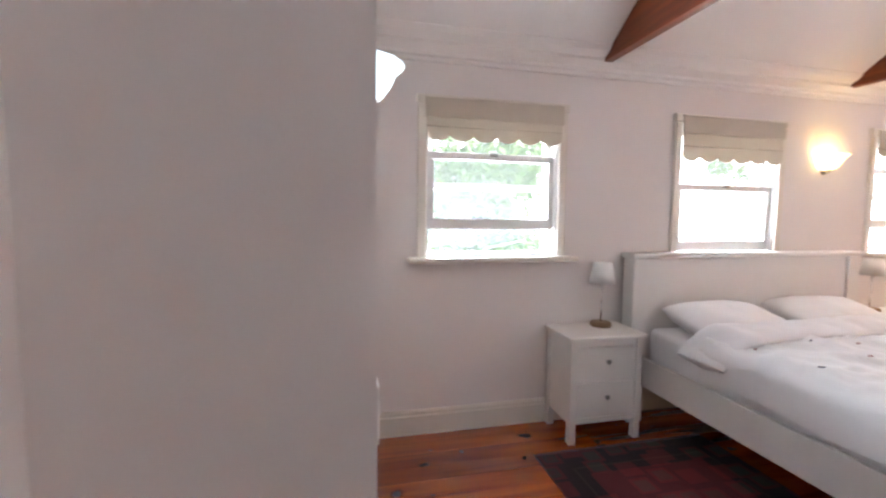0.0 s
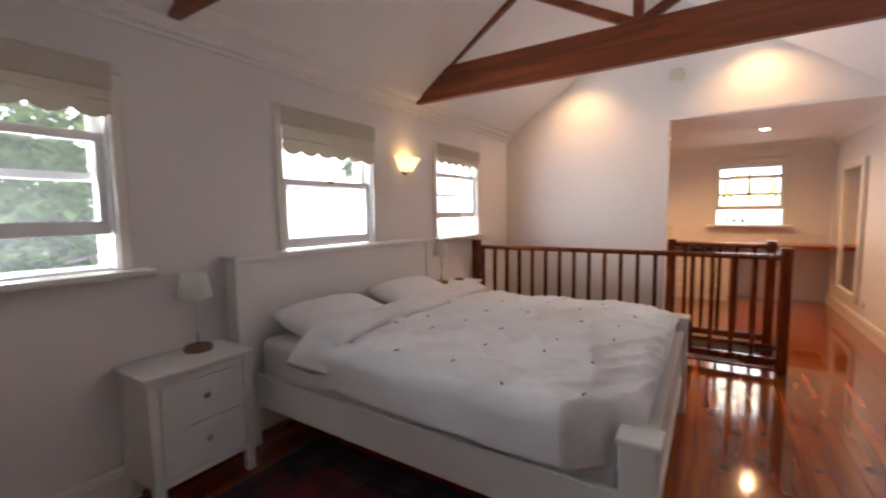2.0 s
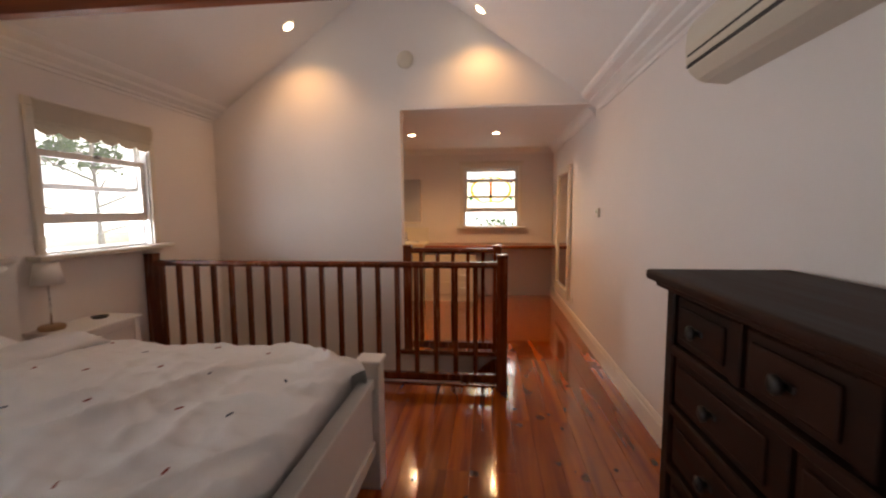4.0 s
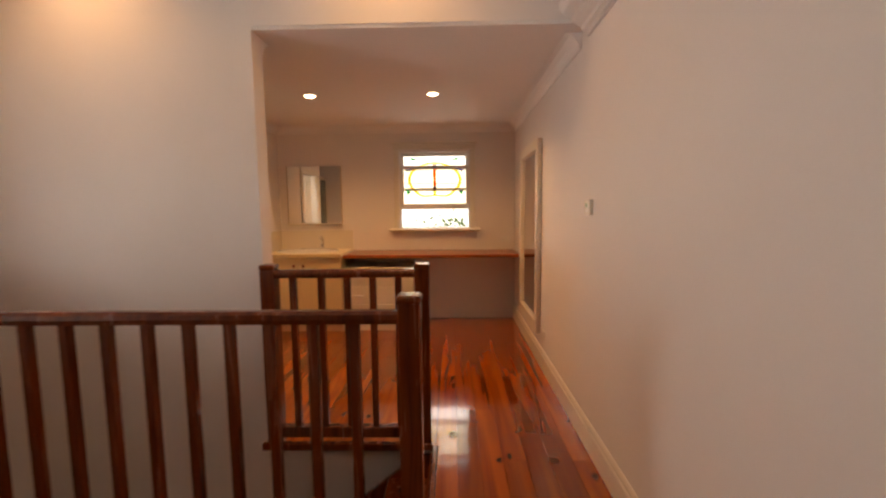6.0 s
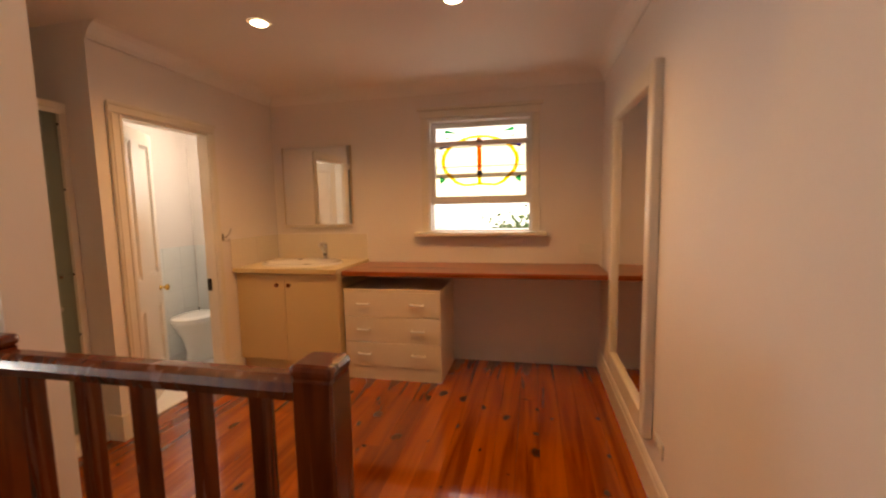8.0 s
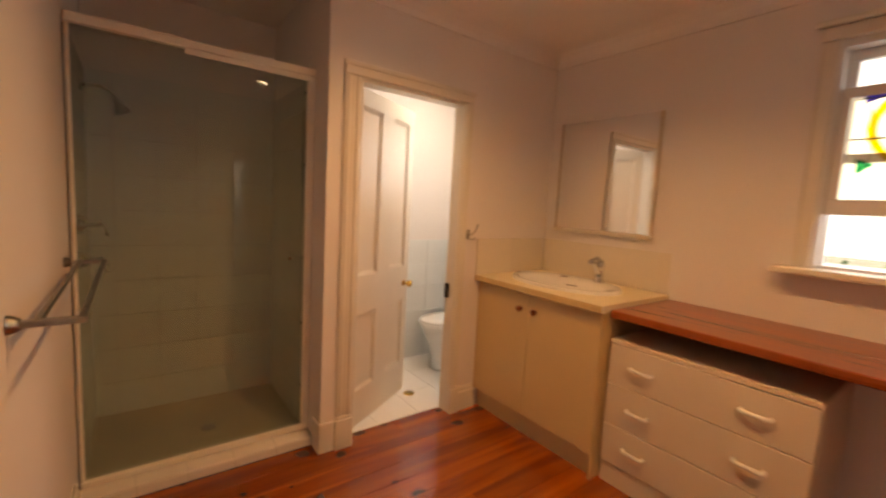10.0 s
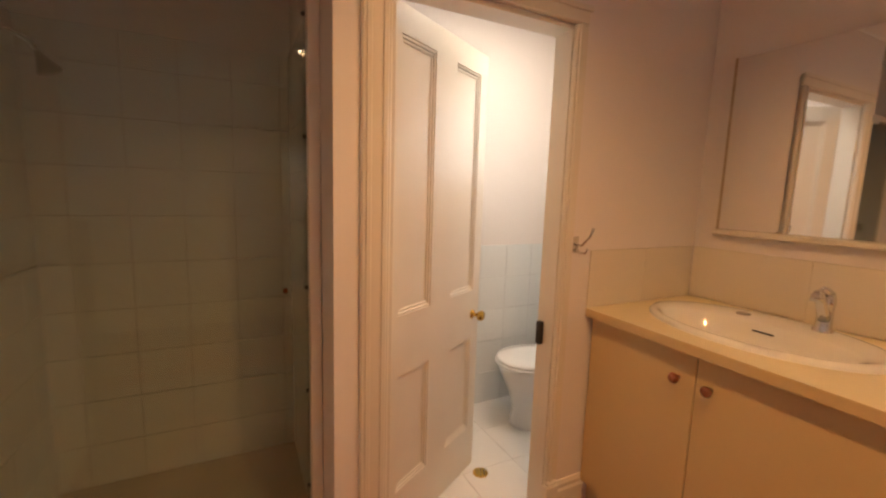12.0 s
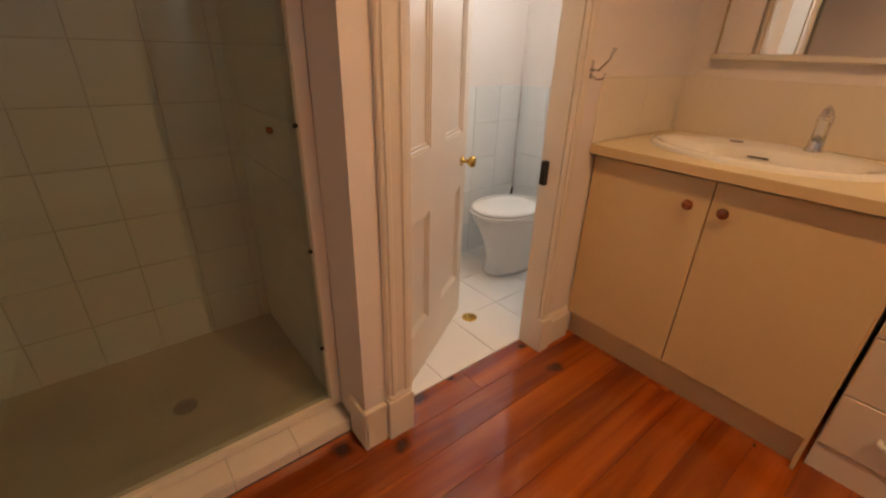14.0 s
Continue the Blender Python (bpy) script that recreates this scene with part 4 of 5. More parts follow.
for z0, z1, n in rows:
    part("rail", boxed(-DX + 0.055, DY - 0.03, z0 - 0.038, DX - 0.055, DY + 0.004, z0 - 0.006, 0.005), DRESS, dr)
    wd = (2 * DX - 0.11 - 0.05 * (n - 1)) / n
    for k in range(n):
        xa = -DX + 0.055 + k * (wd + 0.05)
        if k:
            part("divider", boxed(xa - 0.048, DY - 0.03, z0, xa - 0.002, DY - 0.002, z1 + 0.008, 0.003), DRESS, dr)
        d = part("drawer", boxed(xa + 0.003, DY - 0.03, z0, xa + wd - 0.003, DY - 0.012, z1, 0.004), DRESS, dr)
        part("drawer_panel", boxed(xa + 0.03, DY - 0.013, z0 + 0.025, xa + wd - 0.03, DY - 0.002, z1 - 0.025, 0.007, 2), DRESS, d)
        kb = lathe(bm_new(), [(0.009, 0), (0.009, 0.012), (0.022, 0.02), (0.023, 0.028), (0.013, 0.034), (0, 0.035)], 14, pose(xa + wd / 2, DY - 0.003, (z0 + z1) / 2, -90))
        box(kb, xa + wd / 2 - 0.03, DY - 0.003, (z0 + z1) / 2 - 0.01, xa + wd / 2 + 0.03, DY + 0.003, (z0 + z1) / 2 + 0.01, 0.003)
        part("knob", kb, IRON, d, "black iron knob")

# ---------- air conditioner ----------
ac = thing("air_conditioner", (3.485, YS, 2.015), "cream plastic wall-mounted air conditioner", "air conditioner")
PROF = [(0.0, 0.29), (0.12, 0.292), (0.155, 0.28), (0.178, 0.24), (0.185, 0.16), (0.180, 0.10), (0.165, 0.06), (0.13, 0.025), (0.10, 0.012), (0.0, 0.0)]
part("casing", plate(bm_new(), PROF, "x", -0.405, 0.405), PLAST, ac)
part("side_cover", plate(bm_new(), [(u * 0.97, 0.008 + v * 0.95) for u, v in PROF], "x", 0.405, 0.412), PLAST, ac)
part("side_cover", plate(bm_new(), [(u * 0.97, 0.008 + v * 0.95) for u, v in PROF], "x", -0.412, -0.405), PLAST, ac)
part("intake_slot", boxed(-0.39, 0.176, 0.118, 0.38, 0.1855, 0.126), GREY, ac)
part("outlet_slot", boxed(-0.404, 0.160, 0.075, 0.404, 0.1775, 0.088), GREY, ac)
part("louvre", plate(bm_new(), [(0.167, 0.072), (0.172, 0.066), (0.135, 0.022), (0.128, 0.027)], "x", -0.365, 0.365), PLAST, ac)
part("power_cord_clip", boxed(-0.417, 0.03, 0.09, -0.412, 0.06, 0.11), GREY, ac)

# ---------- wall lamps ----------


def sconce(at, rz, glassy, label):
    t = thing("wall_lamp", at, label, "wall lamp", "wall lamps", rz)
    # local y points out of the wall
    part("backplate", lathe(bm_new(), [(0, 0), (0.045, 0), (0.042, 0.010), (0.02, 0.016), (0, 0.017)], 18, pose(0, 0, -0.06, -90)), DULL, t)
    part("arm", tube(bm_new(), [(0, 0.01, -0.06), (0, 0.05, -0.07), (0, 0.075, -0.055)], 0.008, 8), DULL, t)
    bm = bm_new()
    prof = [(0.10, -0.095), (0.42, -0.085), (0.66, -0.03), (0.80, 0.03), (1.0, 0.062), (0.97, 0.066), (0.74, 0.035), (0.58, -0.02), (0.36, -0.07), (0.08, -0.08)]
    rows, n = [], 24
    for r, z in prof:
        rows.append([bm.verts.new((0.15 * r * math.cos(math.pi * k / n), 0.012 + 0.14 * r * math.sin(math.pi * k / n), z * 0.76)) for k in range(n + 1)])
    for p, q in zip(rows, rows[1:]):
        for k in range(n):
            bm.faces.new((p[k], p[k + 1], q[k + 1], q[k])).smooth = True
    bmesh.ops.recalc_face_normals(bm, faces=bm.faces[:])
    part("shade", bm, glassy, t)
    part("finial", lathe(bm_new(), [(0, -0.118), (0.012, -0.114), (0.016, -0.104), (0.012, -0.092), (0, -0.088)], 12, pose(0, 0.03, 0.022)), DULL, t)


sconce((3.75, YN, 1.915), 180, OPALLIT, "lit flared opal-glass uplight on the wall")
sconce((XW, 1.86, 1.915), -90, OPALCOOL, "cool white glowing opal-glass uplight on a metal bracket")

# ---------- downlights, vent, switches ----------


def downlight(at, tilt=0):
    t = thing("downlight", at, "small round recessed halogen downlight, lit", "downlight", "downlights")
    t.rotation_euler = (radians(tilt), 0, 0)
    part("rim", lathe(bm_new(), [(0.05, 0.0), (0.064, 0.0), (0.065, -0.003), (0.062, -0.005), (0.05, -0.005)], 28), WHITE, t)
    part("lamp_face", lathe(bm_new(), [(0, -0.007), (0.046, -0.007), (0.05, -0.004), (0.05, 0.0), (0, 0.0)], 24), LAMPFACE, t)


SLOPE = math.degrees(math.atan(PITCH))
downlight((7.52, 1.076, BATH_Z - 0.003))
downlight((7.52, -0.06, BATH_Z - 0.003))
downlight((5.73, 1.915, TIP_Z + PITCH * (TIP_N - 1.915) - 0.006), -SLOPE)
downlight((5.79, 0.117, TIP_Z + PITCH * (0.117 - TIP_S) - 0.006), SLOPE)

v = thing("wall_vent", (XG, 0.88, 2.97), "round beige vent cover high on the gable wall", "vent", rz=90)
part("cover", lathe(bm_new(), [(0, 0), (0.085, 0), (0.085, 0.012), (0.075, 0.022), (0.03, 0.026), (0, 0.026)], 28, pose(0, 0, 0, -90)), PLAST, v)


def wall_plate(name, at, rz, label, w=0.115, h=0.075, toggles=1, cat="switch"):
    t = thing(name, at, label, cat, "", rz)
    part("plate", boxed(-w / 2, 0, -h / 2, w / 2, 0.009, h / 2, 0.003), WHITE, t)
    for k in range(toggles):
        x = (k - (toggles - 1) / 2) * 0.045
        part("rocker", boxed(x - 0.008, 0.009, -0.014, x + 0.008, 0.013, 0.014, 0.002), WHITE, t)


tstat = thing("thermostat", (6.015, YS, 1.423), "small cream controller box on the wall", "thermostat")
part("case", boxed(-0.045, 0, -0.045, 0.045, 0.026, 0.045, 0.005), PLAST, tstat)
part("display", boxed(-0.02, 0.026, 0.0, 0.02, 0.0275, 0.022), LCD, tstat, "pale green display")
part("button", boxed(-0.012, 0.026, -0.028, 0.012, 0.029, -0.016, 0.001), WHITE, tstat)
wall_plate("power_outlet", (7.22, YS, 0.31), 0, "white double power outlet low on the wall", 0.115, 0.075, 2, "outlet")
wall_plate("power_outlet", (XE, -0.91, 1.03), 90, "white double power outlet above the bench", 0.115, 0.075, 2, "outlet")
wall_plate("light_switch", (XW, 1.15, 1.06), -90, "white light switch plate beside the entry", 0.075, 0.115, 1)
for y, z in ((1.25, 1.60), (1.36, 1.55), (1.38, 1.73)):
    nl = thing("picture_hook", (XW, y, z), "small pale painted-over hook stuck in the plaster", "hook", "picture hooks", -90)
    part("nail", tube(bm_new(), [(0, -0.004, 0), (0, 0.012, 0.003)], 0.0025, 6), PLAST, nl)
    part("plate", boxed(-0.007, 0, -0.003, 0.007, 0.002, 0.003), PLAST, nl)

# ---------- framed wall mirror in the passage ----------
fm = thing("wall_mirror", (7.84, YS, 0.0), "tall framed mirror with a cream frame on the wall", "mirror")
for nm, q in (("frame_stile", (-0.50, 0.27, -0.42, 2.04)), ("frame_stile", (0.42, 0.27, 0.50, 2.04)), ("frame_rail", (-0.42, 1.95, 0.42, 2.04)), ("frame_rail", (-0.42, 0.27, 0.42, 0.38))):
    part(nm, boxed(q[0], 0.001, q[1], q[2], 0.045, q[3], 0.006), TRIM, fm)
part("mirror_glass", boxed(-0.42, 0.001, 0.38, 0.42, 0.02, 1.95), MIRROR, fm)

# ---------- vanity ----------
van = thing("vanity_cabinet", (8.63, 1.53, 0), "cream two-door vanity cabinet with red wooden knobs", "vanity")


def vb(x0, y0, z0, x1, y1, z1, **k):
    return boxed(x0 - 8.63, y0 - 1.53, z0, x1 - 8.63, y1 - 1.53, z1, **k)


part("carcass", vb(8.342, 1.075, 0.13, XE, 1.995, 0.70), CREAM, van)
part("side_panel", vb(8.33, 1.062, 0.0, XE, 1.074, 0.885), CREAM, van)
part("top_rail", vb(8.342, 1.075, 0.70, 8.36, 1.995, 0.885), CREAM, van)
part("kickboard", vb(8.372, 1.075, 0, 8.39, 1.995, 0.13), CREAM, van)
for y0, y1, ky in ((1.067, 1.538, 1.49), (1.542, 1.990, 1.60)):
    d = part("door", vb(8.322, y0, 0.14, 8.340, y1, 0.875, bevel=0.002), CREAM, van)
    part("knob", lathe(bm_new(), [(0.009, 0), (0.008, 0.012), (0.016, 0.018), (0.019, 0.026), (0.014, 0.034), (0, 0.036)], 16, pose(8.322 - 8.63, ky - 1.53, 0.785, 0, -90, 0)), KNOBW, d, "turned red-brown wooden knob")

# worktop with an oval cut-out
BX, BY, RX, RY = 8.628, 1.545, 0.25, 0.37
bm = bm_new()
outer = [bm.verts.new((x, y, 0.888)) for x, y in ((8.285, 1.052), (XE - 0.003, 1.052), (XE - 0.003, 1.995), (8.285, 1.995))]
inner = [bm.verts.new((BX + RX * 0.94 * math.cos(2 * math.pi * k / 40), BY + RY * 0.94 * math.sin(2 * math.pi * k / 40), 0.888)) for k in range(40)]
es = [bm.edges.new((l[i], l[(i + 1) % len(l)])) for l in (outer, inner) for i in range(len(l))]
bmesh.ops.triangle_fill(bm, use_beauty=True, edges=es)
bad = [f for f in bm.faces if ((f.calc_center_median().x - BX) / (RX * 0.94)) ** 2 + ((f.calc_center_median().y - BY) / (RY * 0.94)) ** 2 < 0.8]
bmesh.ops.delete(bm, geom=bad, context='FACES')
ex = bmesh.ops.extrude_face_region(bm, geom=bm.faces[:])
bmesh.ops.translate(bm, vec=(0, 0, 0.036), verts=[v for v in ex["geom"] if isinstance(v, bmesh.types.BMVert)])
bmesh.ops.recalc_face_normals(bm, faces=bm.faces[:])
wt = part("vanity_worktop", bm, VTOP)
tagged(wt, "pale yellow laminate worktop with an inset oval basin", "worktop")
part("edge_band", boxed(8.2835, 1.052, 0.889, 8.2865, 1.995, 0.9225), CREAM, wt, "cream edge band")
basin = thing("basin", (BX, BY, 0.924), "white oval ceramic drop-in basin", "basin")
bm, rings = bm_new(), []
# rim, a broad ledge behind for the tap, and the bowl set forward: (shift in x, half depth, half width, height)
for cx, rx, ry, z in ((0, 0.25, 0.37, 0.0), (0, 0.249, 0.369, 0.012), (0, 0.242, 0.362, 0.019), (0, 0.228, 0.348, 0.020), (-0.004, 0.218, 0.335, 0.016), (-0.040, 0.172, 0.310, 0.012), (-0.043, 0.165, 0.300, 0.0),
                      (-0.045, 0.152, 0.275, -0.04), (-0.045, 0.125, 0.225, -0.085), (-0.045, 0.080, 0.140, -0.115), (-0.045, 0.030, 0.040, -0.122)):
    rings.append([bm.verts.new((cx + rx * math.cos(2 * math.pi * k / 56), ry * math.sin(2 * math.pi * k / 56), z)) for k in range(56)])
for p, q in zip(rings, rings[1:]):
    for k in range(56):
        bm.faces.new((p[k], p[(k + 1) % 56], q[(k + 1) % 56], q[k]))
bm.faces.new(rings[-1])
bmesh.ops.recalc_face_normals(bm, faces=bm.faces[:])
part("bowl", bm, CERAM, basin, smooth=True)
part("waste", lathe(bm_new(), [(0, -0.1215), (0.026, -0.1215), (0.028, -0.1195), (0, -0.118)], 18, pose(-0.045, 0, 0)), CHROME, basin)
part("overflow", boxed(0.099, -0.02, -0.026, 0.106, 0.05, -0.021, 0.001), GREY, basin, "dark overflow slot")
part("chain_stay", lathe(bm_new(), [(0, 0.0125), (0.026, 0.0125), (0.026, 0.017), (0.018, 0.020), (0, 0.020)], 20, pose(0.165, 0.12, 0)), DULL, basin, "round metal cap on the ledge")
tap = thing("basin_mixer_tap", (8.825, 1.425, 0.938), "chrome single-lever mixer tap on the basin ledge", "tap", rz=8)
part("body", lathe(bm_new(), [(0, 0), (0.030, 0), (0.030, 0.008), (0.024, 0.016), (0.022, 0.09), (0.025, 0.10), (0.024, 0.125), (0.016, 0.134), (0, 0.136)], 24), CHROME, tap, smooth=True)
part("spout", tube(bm_new(), [(-0.005, 0, 0.045), (-0.045, 0, 0.085), (-0.085, 0, 0.125), (-0.115, 0, 0.148), (-0.130, 0, 0.142), (-0.133, 0, 0.124)], [0.020, 0.017, 0.015, 0.014, 0.015, 0.016], 14), CHROME, tap, smooth=True)
part("lever", tube(bm_new(), [(0.004, 0, 0.130), (-0.012, 0, 0.146), (-0.075, 0, 0.160)], [0.020, 0.013, 0.007], 12), CHROME, tap, smooth=True)

# mirror over the basin
vm = thing("vanity_mirror", (XE, 1.54, 1.245), "frameless mirror on a thin white ledge above the basin", "mirror")
part("mirror_glass", boxed(-0.022, -0.345, 0.012, -0.004, 0.345, 0.74, 0.002), MIRROR, vm)
part("ledge", boxed(-0.045, -0.36, -0.012, -0.002, 0.36, 0.011, 0.004), TRIM, vm)
# brown strips put in for the gap shadow at the mirror's edges
part("edge_strip", boxed(-0.026, 0.345, 0.011, -0.003, 0.352, 0.742), GAPSHADE, vm)
part("edge_strip", boxed(-0.026, -0.352, 0.011, -0.003, -0.345, 0.742), GAPSHADE, vm)

# ---------- bench and drawers ----------
dk = part("desk_bench", boxed(8.36, YS + 0.022, 0.862, XE - 0.002, 1.050, 0.900, 0.006, 2), DESK)
tagged(dk, "long varnished red-brown timber bench fixed along the wall", "bench")
bs = part("bench_cleat", boxed(XE - 0.035, YS + 0.022, 0.80, XE - 0.002, 0.22, 0.860), DESK)
tagged(bs, "timber cleat fixed to the wall under the bench", "cleat")
ch = thing("drawer_unit", (8.66, 0.643, 0), "white laminate three-drawer unit standing under the bench", "drawers")
part("carcass", boxed(-0.255, -0.405, 0.11, 0.27, 0.405, 0.733), LAM, ch)
part("top", boxed(-0.272, -0.408, 0.734, 0.27, 0.408, 0.752, 0.002), LAM, ch)
part("kickboard", boxed(-0.262, -0.405, 0, 0.27, 0.405, 0.11), LAM, ch)
for z0, z1 in ((0.115, 0.312), (0.317, 0.525), (0.530, 0.730)):
    d = part("drawer", boxed(-0.274, -0.404, z0, -0.256, 0.404, z1, 0.0025), LAM, ch)
    for y in (0.235, -0.22):
        zc = z0 + 0.105
        part("handle", tube(bm_new(), [(-0.274, y - 0.05, zc), (-0.292, y - 0.05, zc), (-0.300, y - 0.043, zc), (-0.300, y + 0.043, zc), (-0.292, y + 0.05, zc), (-0.274, y + 0.05, zc)], 0.009, 8), CERAM, d, "slim white bar handle")

# ---------- toilet doorway ----------
df = holder("door_frame", "cream painted timber door frame with plinth blocks", "door frame")
for x0, x1 in ((7.328, 7.42), (8.118, 8.176)):
    bm = boxed(x0, YD - 0.022, 0.19, x1, YD - 0.001, 2.0, 0.005)
    box(bm, x0 + 0.012, YD - 0.029, 0.19, x0 + 0.03, YD - 0.0215, 2.0, 0.003)
    if x1 - x0 > 0.08:
        box(bm, x1 - 0.03, YD - 0.029, 0.19, x1 - 0.012, YD - 0.0215, 2.0, 0.003)
    part("architrave", bm, TRIM, df)
    bm = boxed(x0 - 0.004, YD - 0.032, 0, x1 + 0.004, YD - 0.001, 0.17, 0.003)
    box(bm, x0, YD - 0.028, 0.168, x1, YD - 0.001, 0.192, 0.008)
    part("plinth_block", bm, TRIM, df)
bm = boxed(7.328, YD - 0.022, 2.002, 8.178, YD - 0.001, 2.062, 0.005)
box(bm, 7.32, YD - 0.029, 2.045, 8.186, YD - 0.0215, 2.068, 0.003)
part("architrave", bm, TRIM, df)
part("jamb", boxed(7.42, YD, 0, 7.436, 2.092, 2.0), TRIM, df)
part("jamb", boxed(8.116, YD, 0, 8.14, 2.092, 2.0), TRIM, df)
part("head_jamb", boxed(7.436, YD, 1.984, 8.116, 2.092, 2.0), TRIM, df)
lt = part("latch_keeper", boxed(8.094, 2.05, 0.77, 8.116, 2.078, 0.865, 0.004), RUBBER, df, "black latch keeper")
# nib between shower and door
struct("trim", boxed(7.238, YD - 0.020, 0, 7.322, YD - 0.001, 0.165, 0.004), TRIM, "cream skirting block on the wall nib", "skirting")
struct("trim", boxed(7.236, YD - 0.020, 0, 7.249, 2.092, 0.165, 0.003), TRIM, "cream skirting return on the wall nib", "skirting")

DW, DH, DT = 0.70, 1.985, 0.036
door = holder("door_1", "cream four-panel timber door standing ajar", "door")
door.matrix_basis = pose(7.442, 2.092, 0.008, 0, 0, 31)
bm = bm_new()
hol = [(0.075, 0.28, 0.22, 0.69), (0.43, 0.635, 0.22, 0.69), (0.075, 0.28, 0.92, 1.89), (0.43, 0.635, 0.92, 1.89)]
part("leaf", walled(bm, "y", 0, DT, 0, DW, 0, DH, hol), TRIM, door)
for x0, x1, z0, z1 in hol:
    part("panel", boxed(x0 - 0.004, 0.012, z0 - 0.004, x1 + 0.004, 0.024, z1 + 0.004), TRIM, door)
    bm = bm_new()
    for k, (o, yy) in enumerate(((0.0, 0.003), (0.012, 0.007))):
        for a, b, c, d in ((x0 + o, x1 - o, z0 + o, z0 + o + 0.011), (x0 + o, x1 - o, z1 - o - 0.011, z1 - o), (x0 + o, x0 + o + 0.011, z0 + o + 0.011, z1 - o - 0.011), (x1 - o - 0.011, x1 - o, z0 + o + 0.011, z1 - o - 0.011)):
            box(bm, a, yy, c, b, 0.0125, d, 0.002)
    part("moulding", bm, TRIM, door)
for s, yy in ((90, 0.0), (-90, DT)):
    part("knob", lathe(bm_new(), [(0.022, 0), (0.022, 0.004), (0.009, 0.008), (0.009, 0.028), (0.020, 0.036), (0.025, 0.048), (0.020, 0.060), (0, 0.064)], 20, pose(DW - 0.06, yy, 0.80, s)), BRASS, door, "polished brass knob")
for z in (0.2, 1.0, 1.75):
    part("hinge", tube(bm_new(), [(0.0, DT, z), (0.0, DT, z + 0.09)], 0.007, 8), BRASS, door)

hk = thing("robe_hook", (8.197, YD, 1.19), "chrome double robe hook beside the doorway", "hook")
part("plate", boxed(-0.018, -0.008, -0.032, 0.018, -0.001, 0.032, 0.003), CHROME, hk)
part("upper_prong", tube(bm_new(), [(0, -0.005, 0.0), (0.005, -0.035, 0.0), (0.018, -0.062, 0.035), (0.026, -0.07, 0.07)], [0.005, 0.005, 0.004, 0.006], 8), CHROME, hk)
part("lower_prong", tube(bm_new(), [(0, -0.005, -0.015), (0.004, -0.03, -0.03), (0.014, -0.05, -0.028), (0.018, -0.056, -0.01)], [0.005, 0.005, 0.004, 0.005], 8), CHROME, hk)

# ---------- toilet ----------
wc = thing("toilet", (8.60, 2.655, 0), "white ceramic toilet with a closed white seat", "toilet", rz=90)
# local y points away from the wall behind the cistern


def oval(bm, prof, n=32):
    """Rings (half width, back y, front y, z) of a rounded plan."""
    rings = []
    for hw, yb, yf, z in prof:
        cy, hy = (yb + yf) / 2, (yf - yb) / 2
        ring = []
        for k in range(n):
            a = 2 * math.pi * k / n
            c, s = math.cos(a), math.sin(a)
            e = 0.85 if s < 0 else 1.0
            ring.append(bm.verts.new((hw * math.copysign(abs(c) ** 0.9, c), cy + hy * math.copysign(abs(s) ** e, s), z)))
        rings.append(ring)
    for a, b in zip(rings, rings[1:]):
        for k in range(n):
            bm.faces.new((a[k], a[(k + 1) % n], b[(k + 1) % n], b[k]))
    bm.faces.new(rings[0][::-1])
    bm.faces.new(rings[-1])
    bmesh.ops.recalc_face_normals(bm, faces=bm.faces[:])
    return bm


part("bowl", oval(bm_new(), [(0.118, -0.34, 0.16, 0), (0.12, -0.34, 0.165, 0.02), (0.108, -0.34, 0.15, 0.10), (0.125, -0.34, 0.18, 0.22), (0.165, -0.34, 0.235, 0.33), (0.18, -0.34, 0.255, 0.375), (0.177, -0.34, 0.25, 0.39)]), CERAM, wc, smooth=True)
part("seat", oval(bm_new(), [(0.18, -0.18, 0.262, 0.392), (0.184, -0.18, 0.268, 0.40), (0.18, -0.18, 0.262, 0.41)]), CERAM, wc)
part("lid", oval(bm_new(), [(0.178, -0.18, 0.258, 0.4105), (0.182, -0.18, 0.262, 0.42), (0.17, -0.17, 0.25, 0.432), (0.10, -0.11, 0.16, 0.437)]), CERAM, wc, smooth=True)
ds = thing("floor_drain", (8.045, 2.367, 0.0), "small round brass floor drain grate in the tiles", "drain")
part("grate", lathe(bm_new(), [(0, 0), (0.038, 0), (0.038, 0.003), (0.034, 0.005), (0, 0.005)], 24), BRASS, ds)
for k in range(7):
    a, r = (0, 0) if k == 0 else (math.pi * k / 3, 0.021)
    part("grate_hole", lathe(bm_new(), [(0, 0.005), (0.006, 0.005), (0.006, 0.0056), (0, 0.0056)], 10, pose(r * math.cos(a), r * math.sin(a), 0)), GREY, ds)
tb = thing("toilet_brush", (8.87, 2.90, 0), "black toilet brush standing behind the toilet", "brush")
part("pot", lathe(bm_new(), [(0, 0), (0.045, 0), (0.05, 0.10), (0.042, 0.10), (0.04, 0.01), (0, 0.01)], 18), RUBBER, tb)
part("handle", tube(bm_new(), [(0, 0, 0.01), (0, 0, 0.42)], 0.008, 8), RUBBER, tb)
# unseen fitting, added to go with the toilet fill
tl = thing("ceiling_light", (8.2, 2.55, BATH_Z - 0.004), "unseen round white light added on the toilet ceiling", "ceiling light")
part("diffuser", lathe(bm_new(), [(0, -0.07), (0.06, -0.065), (0.10, -0.045), (0.115, -0.02), (0.115, 0), (0, 0)], 28), OPAL, tl)

